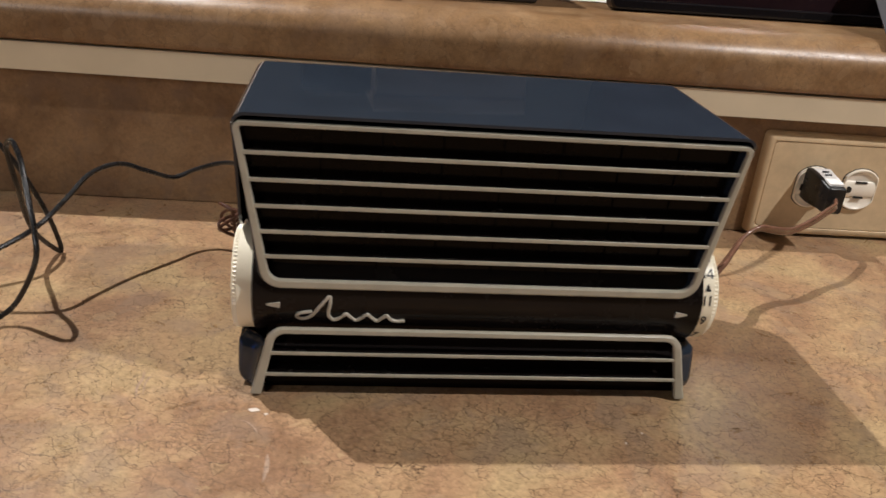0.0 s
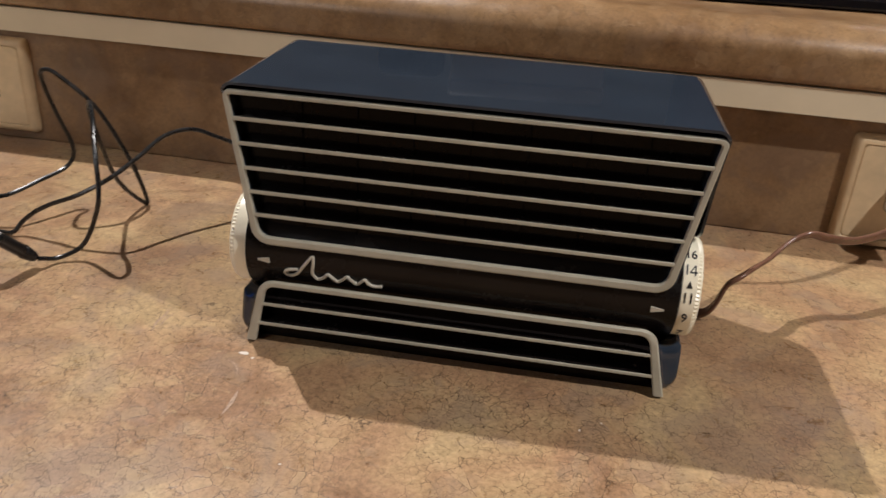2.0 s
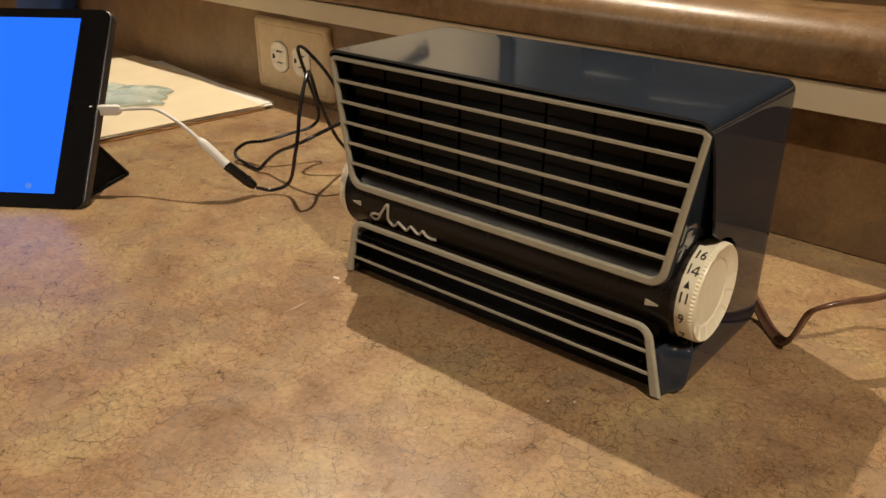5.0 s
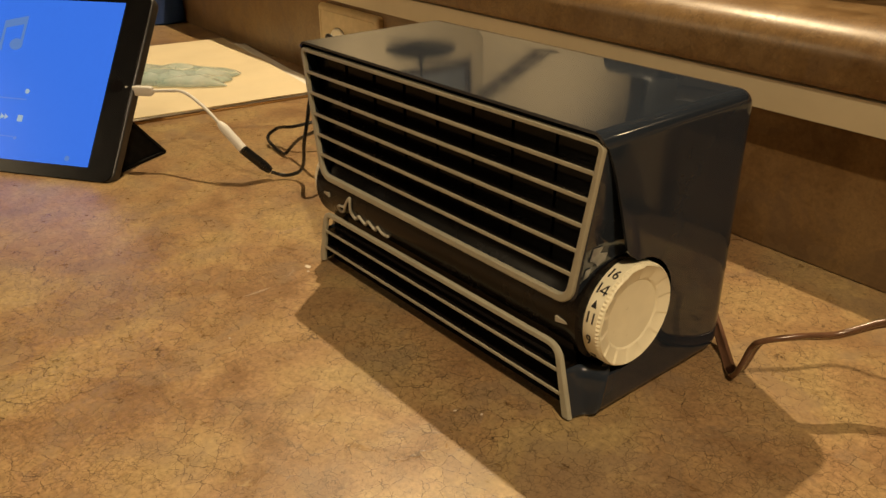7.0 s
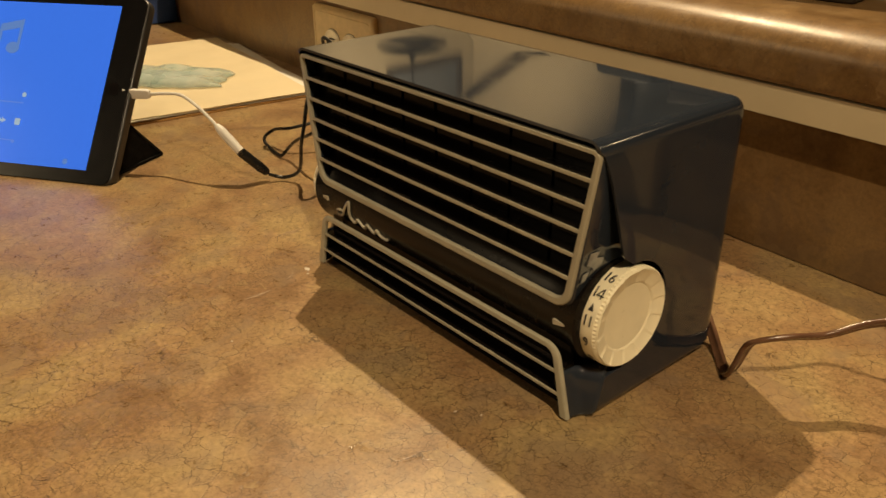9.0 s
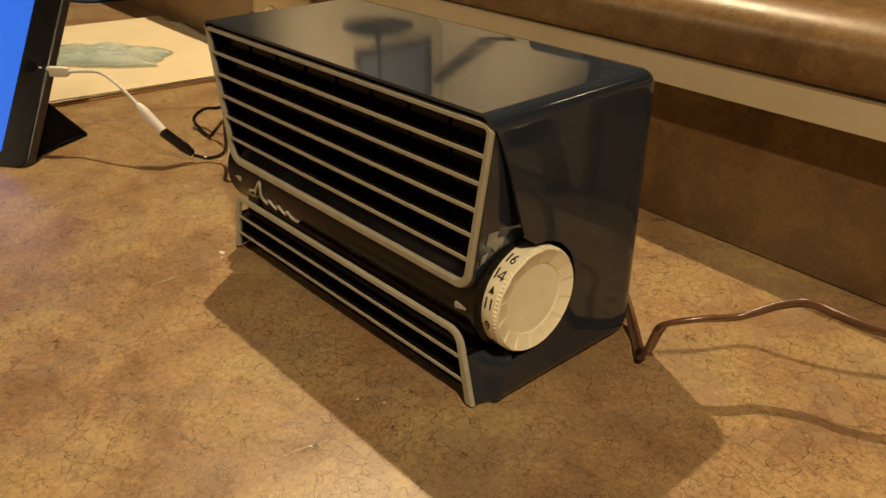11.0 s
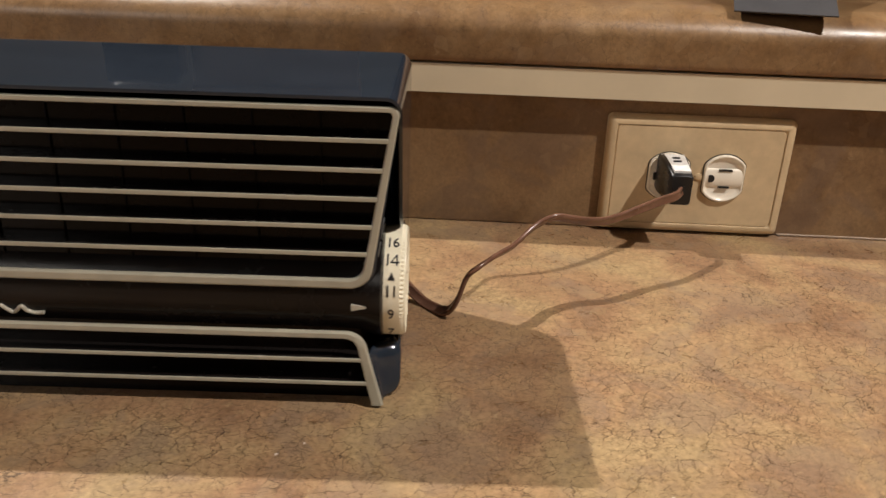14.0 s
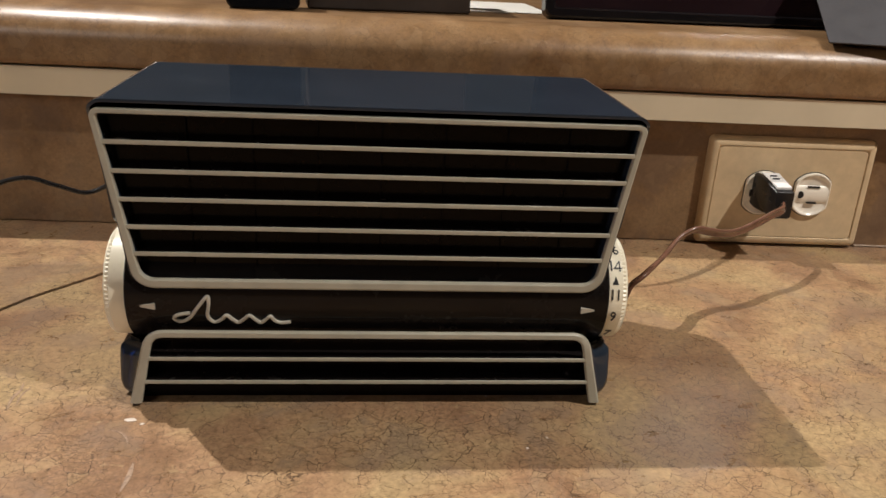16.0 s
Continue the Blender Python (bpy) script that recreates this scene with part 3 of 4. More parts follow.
def dial(sign):
    """A cup-shaped wheel: smooth rim, a row of beads, a sloping ring of stepped facets and a dished floor."""

    def shape(i, a):
        k = int(round(a / (2 * math.pi) * TEETH * 2)) % 2
        if i in (4, 5):
            return (0, 0.00005 if k else -0.0006)
        if i in (8, 9, 10):
            step = (a / (2 * math.pi) * 14 + 0.3) % 1
            return (sign * (0.0007 * step - 0.0004) * (1.0 if i < 10 else 0.6), 0)
        return (0, 0)

    prof = [(0.1118, 0.0235), (0.1121, 0.0257), (0.1126, 0.0261), (0.1203, 0.0262), (0.1205, 0.0262), (0.1219, 0.0259), (0.1222, 0.0254), (0.1228, 0.0252), (0.1228, 0.0248), (0.1225, 0.0244), (0.1210, 0.0190), (0.1207, 0.0180), (0.1201, 0.0172), (0.1198, 0.0120), (0.1196, 0.0060), (0.1196, 0.0015)]
    ob = part("dial", lathe_x([(sign * x, r) for x, r in prof], TEETH * 2, DIAL, None, shape), CREAM, radio, "cream plastic tuning dial with knurled rim", angle=24)
    collar = [(sign * 0.1082, 0.0270), (sign * 0.1114, 0.0269), (sign * 0.1121, 0.0262), (sign * 0.1121, 0.0240), (sign * 0.1123, 0.02)]
    part("dial_collar", lathe_x(collar, 72, DIAL), NAVY, radio, "navy collar behind the dial", angle=30)
    return ob


dial(-1)
tuner = dial(1)


def rim_pose(angle, x=0.1166):
    """A pose on the dial's rim, up along the rim, reading outwards."""
    a = radians(angle)
    out = Vector((0, -math.cos(a), math.sin(a)))
    up = Vector((0, math.sin(a), math.cos(a)))
    r = Matrix((Vector((1, 0, 0)), up, out)).transposed().to_4x4()
    return Matrix.Translation(Vector((x, DIAL[0], DIAL[1])) + out * 0.02622) @ r @ Matrix.Diagonal((0.84, 1, 1, 1))


for text, angle in (("16", 63.5), ("1", 44), ("11", 12.5), ("9", -12.5), ("7", -41), ("6", -68)):
    letters("numeral", text, 0.0076, INK, rim_pose(angle) @ pose(-0.0022 if text == "1" else 0, 0, 0), tuner)
strokes = (((0.0009, -0.0026), (0.0016, -0.0026), (0.0016, 0.0027), (0.0009, 0.0027)), ((-0.0022, -0.0014), (0.0026, -0.0014), (0.0026, -0.0007), (-0.0022, -0.0007)), ((-0.0022, -0.0010), (-0.0014, -0.0010), (0.0016, 0.0027), (0.0009, 0.0027)))
bm = bmesh.new()
for stroke in strokes:
    lo = [bm.verts.new((x + 0.0014, y, -0.0001)) for x, y in stroke]
    hi = [bm.verts.new((x + 0.0014, y, 0.0002)) for x, y in stroke]
    bm.faces.new(lo[::-1])
    bm.faces.new(hi)
    for k in range(4):
        bm.faces.new((lo[k], lo[(k + 1) % 4], hi[(k + 1) % 4], hi[k]))
part("numeral", bm, INK, tuner, smooth=False).matrix_basis = rim_pose(44)
bm = bmesh.new()
tri_pts = [(-0.0018, -0.0014), (0.0018, -0.0014), (0, 0.0024)]
a = [bm.verts.new((x, y, 0)) for x, y in tri_pts]
b = [bm.verts.new((x, y, 0.0002)) for x, y in tri_pts]
bm.faces.new(a[::-1])
bm.faces.new(b)
for k in range(3):
    bm.faces.new((a[k], a[(k + 1) % 3], b[(k + 1) % 3], b[k]))
mark = part("dial_mark", bm, INK, tuner, "black printed triangle", smooth=False)
mark.matrix_basis = rim_pose(27)

# ---------------------------------------------------------------- wall outlets


def outlet(name, s, z, h, label):
    ob = thing(name, AT_WALL @ pose(s, 0, z), label=label, category="outlet")
    w = 0.0650
    steps = [(w, h, 0.0), (w, h, -0.0035), (w - 0.0014, h - 0.0014, -0.0062), (w - 0.0040, h - 0.0040, -0.0074), (w - 0.0062, h - 0.0062, -0.0073), (w - 0.0067, h - 0.0067, -0.0060), (w - 0.0073, h - 0.0073, -0.0068)]
    bm = bmesh.new()
    rws = []
    for a, b, y in steps:
        rws.append([bm.verts.new((x, y, z)) for x, z in rounded([(-a, -b), (a, -b), (a, b), (-a, b)], (0.004 if y > -0.0073 else 0.0015,) * 4, 4)])
    for p, q in zip(rws, rws[1:]):
        n = len(p)
        for i in range(n):
            bm.faces.new((p[i], p[(i + 1) % n], q[(i + 1) % n], q[i]))
    bm.faces.new(rws[0])
    bm.faces.new(rws[-1][::-1])
    part("cover_plate", bm, PLATE, ob, "tan cover plate with a raised border", angle=40)
    for cx in (-0.0194, 0.0194):
        shape = []
        for k in range(48):
            a = 2 * math.pi * k / 48
            shape.append((cx + max(-0.0142, min(0.0142, 0.0172 * math.cos(a))), 0.0172 * math.sin(a)))
        # a rounded rim round a sunk floor, with a bar across the middle
        bm = bmesh.new()
        rws = []
        for k, y in ((1.0, -0.0060), (1.0, -0.0084), (0.965, -0.0092), (0.92, -0.0092), (0.85, -0.0080), (0.74, -0.0073)):
            rws.append([bm.verts.new((cx + (x - cx) * k, y, z * k)) for x, z in shape])
        for p, q in zip(rws, rws[1:]):
            for i in range(48):
                bm.faces.new((p[i], p[(i + 1) % 48], q[(i + 1) % 48], q[i]))
        bm.faces.new(rws[-1][::-1])
        bm.faces.new(rws[0])
        face = part("receptacle", bm, IVORY, ob, "ivory receptacle face", angle=40)
        part("contact_slot", box((cx - 0.0040, -0.0093, 0.0056), (cx + 0.0052, -0.0060, 0.0068)), SLOT, face)
        part("contact_slot", box((cx - 0.0030, -0.0093, -0.0068), (cx + 0.0046, -0.0060, -0.0056)), SLOT, face)
        saddle = [(0.0074 * math.cos(a), -0.0066 - 0.0026 * math.sin(a)) for a in np.linspace(0, math.pi, 13)]
        bm = bmesh.new()
        ends = [[bm.verts.new((cx + x, y, z)) for z, y in saddle] for x in (-0.0128, 0.0128)]
        for i in range(12):
            bm.faces.new((ends[0][i], ends[0][i + 1], ends[1][i + 1], ends[1][i]))
        bm.faces.new(ends[0])
        bm.faces.new(ends[1][::-1])
        part("middle_bar", bm, IVORY, face)
        part("socket_gap", extrude_outline([(cx + (x - cx) * 1.045, z * 1.035) for x, z in shape], -0.0071, -0.0062), SLOT, face, "dark gap round the receptacle")
        hole = extrude_outline([(cx - 0.0094 + max(-0.0014, 0.0028 * math.cos(2 * math.pi * k / 20)), 0.0028 * math.sin(2 * math.pi * k / 20)) for k in range(20)], -0.0095, -0.0060)
        part("ground_hole", hole, SLOT, face)
    screw = lathe_x([(0, 0.0028), (0.0008, 0.0028), (0.0012, 0.0020)], 20, (0, 0))
    bmesh.ops.rotate(screw, verts=screw.verts, cent=(0, 0, 0), matrix=Matrix.Rotation(radians(-90), 3, "Z"))
    bmesh.ops.translate(screw, verts=screw.verts, vec=(0.0021, -0.0066, 0))
    part("screw", screw, PLATE, ob, "tan painted centre screw")
    return ob


outlet("wall_outlet", 0.3187, 0.0442, 0.0424, "tan duplex wall outlet with one black plug in it")
outlet("wall_outlet", -0.4710, 0.0490, 0.0408, "empty tan duplex wall outlet above the desk")

# brown two-core lamp cord from the back of the radio to the plug
cord_points = [(0.1000, 0.1200, 0.0300), (0.1130, 0.1175, 0.0150), (0.1284, 0.1078, 0.0035), (0.1371, 0.0989, 0.0026), (0.1426, 0.0940, 0.0036), (0.1466, 0.0910, 0.0080), (0.1497, 0.0893, 0.0150), (0.1537, 0.0890, 0.0275), (0.1590, 0.0880, 0.0338), (0.1697, 0.0985, 0.0370), (0.1807, 0.1130, 0.0374), (0.1935, 0.1255, 0.0445), (0.2050, 0.1300, 0.0490), (0.2155, 0.1335, 0.0470), (0.2268, 0.1385, 0.0440), (0.2378, 0.1450, 0.0420), (0.2500, 0.1525, 0.0425), (0.2640, 0.1610, 0.0450), (0.2790, 0.1745, 0.0455), (0.2925, 0.1870, 0.0450), (0.2985, 0.1960, 0.0453)]
line = catmull(cord_points, 8)
flat = [(0.0030 + 0.0016 * math.cos(a), 0.0016 * math.sin(a)) for a in np.linspace(-2.2, 2.2, 9)] + [(-0.0030 - 0.0016 * math.cos(a), -0.0016 * math.sin(a)) for a in np.linspace(-2.2, 2.2, 9)]
flat = [(x * 0.70, y * 0.84) for x, y in flat]
cord = part("power_cord", sweep(line, flat, twist=-2.4), BROWN_CORD, radio, "brown two-core lamp cord")

# the black plug in the first receptacle
PLUG_AT = AT_WALL @ pose(0.2998, -0.0085, 0.0478)
bm = bmesh.new()
rws = []
for y, hx, hz, dx, dz in ((0.0, 0.0090, 0.0125, -0.0005, 0), (-0.008, 0.0092, 0.0130, -0.0005, 0), (-0.020, 0.0082, 0.0118, 0.0004, -0.001), (-0.0225, 0.0078, 0.0112, 0.0006, -0.0015), (-0.0315, 0.0073, 0.0105, 0.0010, -0.0028), (-0.0325, 0.0066, 0.0098, 0.0012, -0.003)):
    rws.append([bm.verts.new((dx + x, y, dz + z)) for x, z in rounded([(-hx, -hz), (hx, -hz), (hx, hz), (-hx, hz)], (0.002,) * 4, 3)])
for p, q in zip(rws, rws[1:]):
    n = len(p)
    for i in range(n):
        bm.faces.new((p[i], p[(i + 1) % n], q[(i + 1) % n], q[i]))
bm.faces.new(rws[0])
bm.faces.new(rws[-1][::-1])
part("plug_body", bm, PLUGBLACK, cord, "black moulded plug", angle=40).matrix_basis = PLUG_AT
bm = bmesh.new()
plate = [(-0.0062, -0.0040, 0.0131), (0.0072, -0.0040, 0.0131), (0.0068, -0.0290, 0.0092), (-0.0042, -0.0290, 0.0092)]
lo = [bm.verts.new((x, y, z - 0.001)) for x, y, z in plate]
hi = [bm.verts.new((x, y, z + 0.0006)) for x, y, z in plate]
bm.faces.new(lo)
bm.faces.new(hi)
for k in range(4):
    bm.faces.new((lo[k], lo[(k + 1) % 4], hi[(k + 1) % 4], hi[k]))
part("rating_plate", bm, PLUGTOP, cord, "pale worn rating plate", smooth=False).matrix_basis = PLUG_AT
for y in (-0.0100, -0.0150):
    part("embossed_bar", box((-0.0024, y - 0.0008, 0.0100), (0.0030, y, 0.0140 + 0.16 * (y + 0.0085))), GREYCARD, cord).matrix_basis = PLUG_AT
sleeve = lathe_x([(0, 0.0030), (0.0012, 0.0030)], 20, (0, 0))
bmesh.ops.rotate(sleeve, verts=sleeve.verts, cent=(0, 0, 0), matrix=Matrix.Rotation(radians(-90), 3, "Z"))
bmesh.ops.translate(sleeve, verts=sleeve.verts, vec=(0.0012, -0.0318, -0.0025))
part("cord_sleeve", sleeve, SLOT, cord).matrix_basis = PLUG_AT

# ---------------------------------------------------------------- audio lead, adapter and tablet
lead = thing("audio_lead", label="thin black audio lead looping over the desk", category="cable")
lead_points = [(-0.2690, 0.0490, 0.0070), (-0.2620, 0.0600, 0.0035), (-0.2480, 0.0670, 0.0120), (-0.2325, 0.0625, 0.0400), (-0.2320, 0.0665, 0.0560), (-0.2350, 0.0720, 0.0710), (-0.2410, 0.0840, 0.0900), (-0.2490, 0.0960, 0.0965), (-0.2555, 0.1040, 0.0890), (-0.2560, 0.1120, 0.0650),
               (-0.2600, 0.1340, 0.0285), (-0.2555, 0.1560, 0.0040), (-0.2530, 0.1580, 0.0060), (-0.2590, 0.1520, 0.0370), (-0.2740, 0.1430, 0.0765), (-0.2950, 0.1360, 0.1000), (-0.3040, 0.1340, 0.1035), (-0.3085, 0.1370, 0.0960), (-0.3070, 0.1440, 0.0720), (-0.3000, 0.1480, 0.0440),
               (-0.3040, 0.1430, 0.0310), (-0.3130, 0.1230, 0.0265), (-0.3240, 0.1040, 0.0222), (-0.3400, 0.1000, 0.0185), (-0.3490, 0.0985, 0.0150), (-0.3545, 0.0930, 0.0090), (-0.3490, 0.0895, 0.0055), (-0.3390, 0.0890, 0.0025), (-0.3250, 0.0870, 0.0020), (-0.3125, 0.0860, 0.0030), (-0.3068, 0.0900, 0.0100), (-0.2960, 0.0905, 0.0185), (-0.2821, 0.0898, 0.0262), (-0.2620, 0.0885, 0.0352), (-0.2415, 0.0954, 0.0470),
               (-0.2318, 0.1165, 0.0555), (-0.2228, 0.1375, 0.0645), (-0.2100, 0.1540, 0.0655), (-0.1970, 0.1650, 0.0578), (-0.1830, 0.1770, 0.0495), (-0.1690, 0.1820, 0.0540), (-0.1480, 0.1720, 0.0630), (-0.1250, 0.1460, 0.0690), (-0.1000, 0.1190, 0.0700)]
part("lead_core", sweep(catmull(lead_points, 7), ring(0.00155, 8)), RUBBER, lead)
J0, J1, J2 = Vector((-0.3025, 0.0235, 0.0470)), Vector((-0.2812, 0.0321, 0.0276)), Vector((-0.2720, 0.0500, 0.0070))
axis = [J1 + (J2 - J1) * k for k in np.linspace(0, 1, 12)]
part("jack_plug", sweep(axis, ring(0.0042, 14), scale=lambda u: 1.0 if u < 0.72 else 0.92 - 0.75 * (u - 0.72)), RUBBER, lead, "black moulded jack plug")
for k in range(4):
    c = J1 + (J2 - J1) * (0.70 + 0.07 * k)
    d = (J2 - J1).normalized()
    part("strain_relief", sweep([c - d * 0.0006, c + d * 0.0006], ring(0.0046 - 0.0003 * k, 14)), RUBBER, lead)

adapter = thing("headphone_adapter", label="white headphone adapter lead plugged into the tablet", category="adapter")
part("socket", sweep([J0 + (J1 - J0) * k for k in np.linspace(0, 1.0, 10)], ring(0.0039, 16), scale=lambda u: 0.62 + 0.38 * min(1, u * 6)), WHITE, adapter, "white tubular socket")
along = Vector((math.cos(radians(-145.33)), math.sin(radians(-145.33)), 0))
backward = Vector((along.y, -along.x, 0))
LEAN_BACK = radians(53.80)
TAB_C = Vector((-0.3547, -0.0578, 0.0012)) - backward * 0.0055
upv = backward * math.cos(LEAN_BACK) + Vector((0, 0, 1)) * math.sin(LEAN_BACK)
facing = along.cross(upv)
tab_m = Matrix((along, upv, facing)).transposed().to_4x4()
tab_m.translation = TAB_C
tablet = thing("tablet", tab_m, label="black tablet with a blue lit music screen on a folded stand", category="tablet")
TW, TH = 0.240, 0.1695
sgn = 1 if facing.dot(Vector((0.65, -0.76, 0.3))) > 0 else -1


def tab_box(x0, x1, y0, y1, z0, z1):
    z0, z1 = sorted((sgn * z0, sgn * z1))
    return box((x0, y0, z0), (x1, y1, z1))


def tab_plate(x0, x1, y0, y1, z0, z1, r):
    bm = bmesh.new()
    outline = rounded([(x0, y0), (x1, y0), (x1, y1), (x0, y1)], (r,) * 4, 6)
    a = [bm.verts.new((x, y, sgn * z0)) for x, y in outline]
    b = [bm.verts.new((x, y, sgn * z1)) for x, y in outline]
    n = len(a)
    for i in range(n):
        bm.faces.new((a[i], a[(i + 1) % n], b[(i + 1) % n], b[i]))
    bm.faces.new(a)
    bm.faces.new(b[::-1])
    return bm


part("body", tab_plate(-0.0060, TW, -0.0008, TH, -0.0105, -0.0012, 0.009), ALU, tablet, "grey metal back", bevel=0.0015)
part("bezel", tab_plate(-0.0045, TW - 0.0006, -0.0004, TH - 0.0006, -0.0012, 0.0, 0.0085), BEZEL, tablet, "black glass bezel", bevel=0.0004)
screen = part("screen", tab_box(0.0200, TW - 0.0200, 0.0112, TH - 0.0090, -0.0004, 0.0003), SCREEN, tablet, "lit blue screen", smooth=False)
circ = ring(0.0058, 28, 0.0100, TH / 2)
bm = bmesh.new()
a = [bm.verts.new((x, y, sgn * -0.0003)) for x, y in circ]
b = [bm.verts.new((x, y, sgn * 0.0002)) for x, y in circ]
for i in range(28):
    bm.faces.new((a[i], a[(i + 1) % 28], b[(i + 1) % 28], b[i]))
bm.faces.new(a)
bm.faces.new(b)
part("home_button", bm, GLASSY_BLACK, tablet, "round home button")


def icon(outline, mat):
    bm = bmesh.new()
    a = [bm.verts.new((x, y, sgn * 0.0003)) for x, y in outline]
    b = [bm.verts.new((x, y, sgn * 0.0006)) for x, y in outline]
    n = len(a)
    for i in range(n):
        bm.faces.new((a[i], a[(i + 1) % n], b[(i + 1) % n], b[i]))
    bm.faces.new(a)
    bm.faces.new(b[::-1])
    part("screen_icon", bm, mat, screen, smooth=False)


def oval(cx, cy, rx, ry):
    return [(cx + rx * math.cos(2 * math.pi * k / 24), cy + ry * math.sin(2 * math.pi * k / 24)) for k in range(24)]


# music symbol, player controls and slider
icon([(0.1165, 0.1440), (0.1405, 0.1385), (0.1405, 0.1310), (0.1165, 0.1365)], ICON)
icon([(0.1165, 0.1370), (0.1193, 0.1364), (0.1193, 0.1170), (0.1165, 0.1170)], ICON)
icon([(0.1377, 0.1320), (0.1405, 0.1314), (0.1405, 0.1130), (0.1377, 0.1130)], ICON)
icon(oval(0.1230, 0.1165, 0.0070, 0.0055), ICON)
icon(oval(0.1440, 0.1125, 0.0070, 0.0055), ICON)
for x, y, r in ((0.0985, 0.0735, 0.0022), (0.0995, 0.0305, 0.0016), (0.1195, 0.0325, 0.0022), (0.0420, 0.0170, 0.0024)):
    icon(oval(x, y, r, r), ICON_BRIGHT if 0.002 < r < 0.0023 else ICON)
icon([(0.0975, 0.0664), (0.1715, 0.0672), (0.1715, 0.0662), (0.0975, 0.0654)], ICON)
icon([(0.1015, 0.0318), (0.1515, 0.0328), (0.1515, 0.0320), (0.1015, 0.0310)], ICON)
icon([(0.1115, 0.0490), (0.1157, 0.0515), (0.1157, 0.0465)], ICON_BRIGHT)
icon([(0.1155, 0.0490), (0.1200, 0.0518), (0.1200, 0.0462)], ICON_BRIGHT)
icon(rounded([(0.0965, 0.0455), (0.1020, 0.0455), (0.1020, 0.0515), (0.0965, 0.0515)], (0.001,) * 4, 3), ICON_BRIGHT)

PLUG_IN = TAB_C + upv * 0.083 - facing * sgn * 0.0040
white_dir = (-along * 0.93 + Vector((0.10, 0.25, 0))).normalized()
part("connector", sweep([PLUG_IN - white_dir * 0.002, PLUG_IN + white_dir * 0.001, PLUG_IN + white_dir * 0.019, PLUG_IN + white_dir * 0.0215], rounded([(-0.0042, -0.0027), (0.0042, -0.0027), (0.0042, 0.0027), (-0.0042, 0.0027)], (0.0014,) * 4, 3), scale=lambda u: 1.0 if u < 0.9 else 0.7), WHITE, adapter, "white connector plugged into the tablet")
white_points = [tuple(PLUG_IN + white_dir * 0.020), tuple(PLUG_IN + white_dir * 0.034 + Vector((0, 0.002, 0.0005))), (-0.3410, 0.0130, 0.0665), (-0.3200, 0.0185, 0.0585), tuple(J0)]
part("white_lead", sweep(catmull(white_points, 8), ring(0.0014, 8)), WHITE, adapter)

# folding cover propping the tablet: three stiff panels in a triangle
stand = thing("tablet_stand", tab_m, label="black folding cover propping up the tablet", category="stand")
inv = tab_m.inverted()


def panel(p, q, depth, name, thick=0.0012, mat=None):
    """A stiff flap from p to q (world points at the near end), running along the tablet."""
    bm = bmesh.new()
    n = (Vector(q) - Vector(p)).cross(along).normalized() * thick
    pts = []
    for d in (0.004, depth):
        for c, sg in ((p, 1), (q, 1), (q, -1), (p, -1)):
            pts.append(bm.verts.new(inv @ (Vector(c) + along * d + n * sg)))
    for f in ((0, 1, 2, 3), (7, 6, 5, 4), (0, 4, 5, 1), (1, 5, 6, 2), (2, 6, 7, 3), (3, 7, 4, 0)):
        bm.faces.new([pts[k] for k in f])
    part(name, bm, mat or COVER, stand, smooth=False)


rest_top = TAB_C + upv * 0.062 - facing * sgn * 0.0118
rest_low = TAB_C + upv * 0.004 - facing * sgn * 0.0118
tip = Vector((-0.3895, 0.0095, 0.0016))
rest_low = Vector((rest_low.x, rest_low.y, 0.0016))
panel(rest_top, tip, 0.225, "flap")
panel(tip, rest_low, 0.225, "flap")
panel(rest_low, rest_top, 0.225, "back_flap", 0.0024, COVER_GREY)
# dark gusset seen at the end of the folded triangle
bm = bmesh.new()
g0 = [bm.verts.new(inv @ (Vector(c) + along * 0.006)) for c in (rest_top, tip, rest_low)]
g1 = [bm.verts.new(inv @ (Vector(c) + along * 0.009)) for c in (rest_top, tip, rest_low)]
bm.faces.new(g0)
bm.faces.new(g1[::-1])
for k in range(3):
    bm.faces.new((g0[k], g0[(k + 1) % 3], g1[(k + 1) % 3], g1[k]))
part("end_fold", bm, COVER, stand, smooth=False)

# ---------------------------------------------------------------- folder, bag and blue tub
ua, va = Vector((-0.991, 0.131, 0)), Vector((-0.131, -0.991, 0))
fold_m = Matrix((ua, -va, Vector((0, 0, 1)))).transposed().to_4x4()
fold_m.translation = Vector((-0.470, 0.217, 0.0))
folder = thing("file_folder", fold_m, label="manila file folder stuffed with white papers lying flat", category="folder")


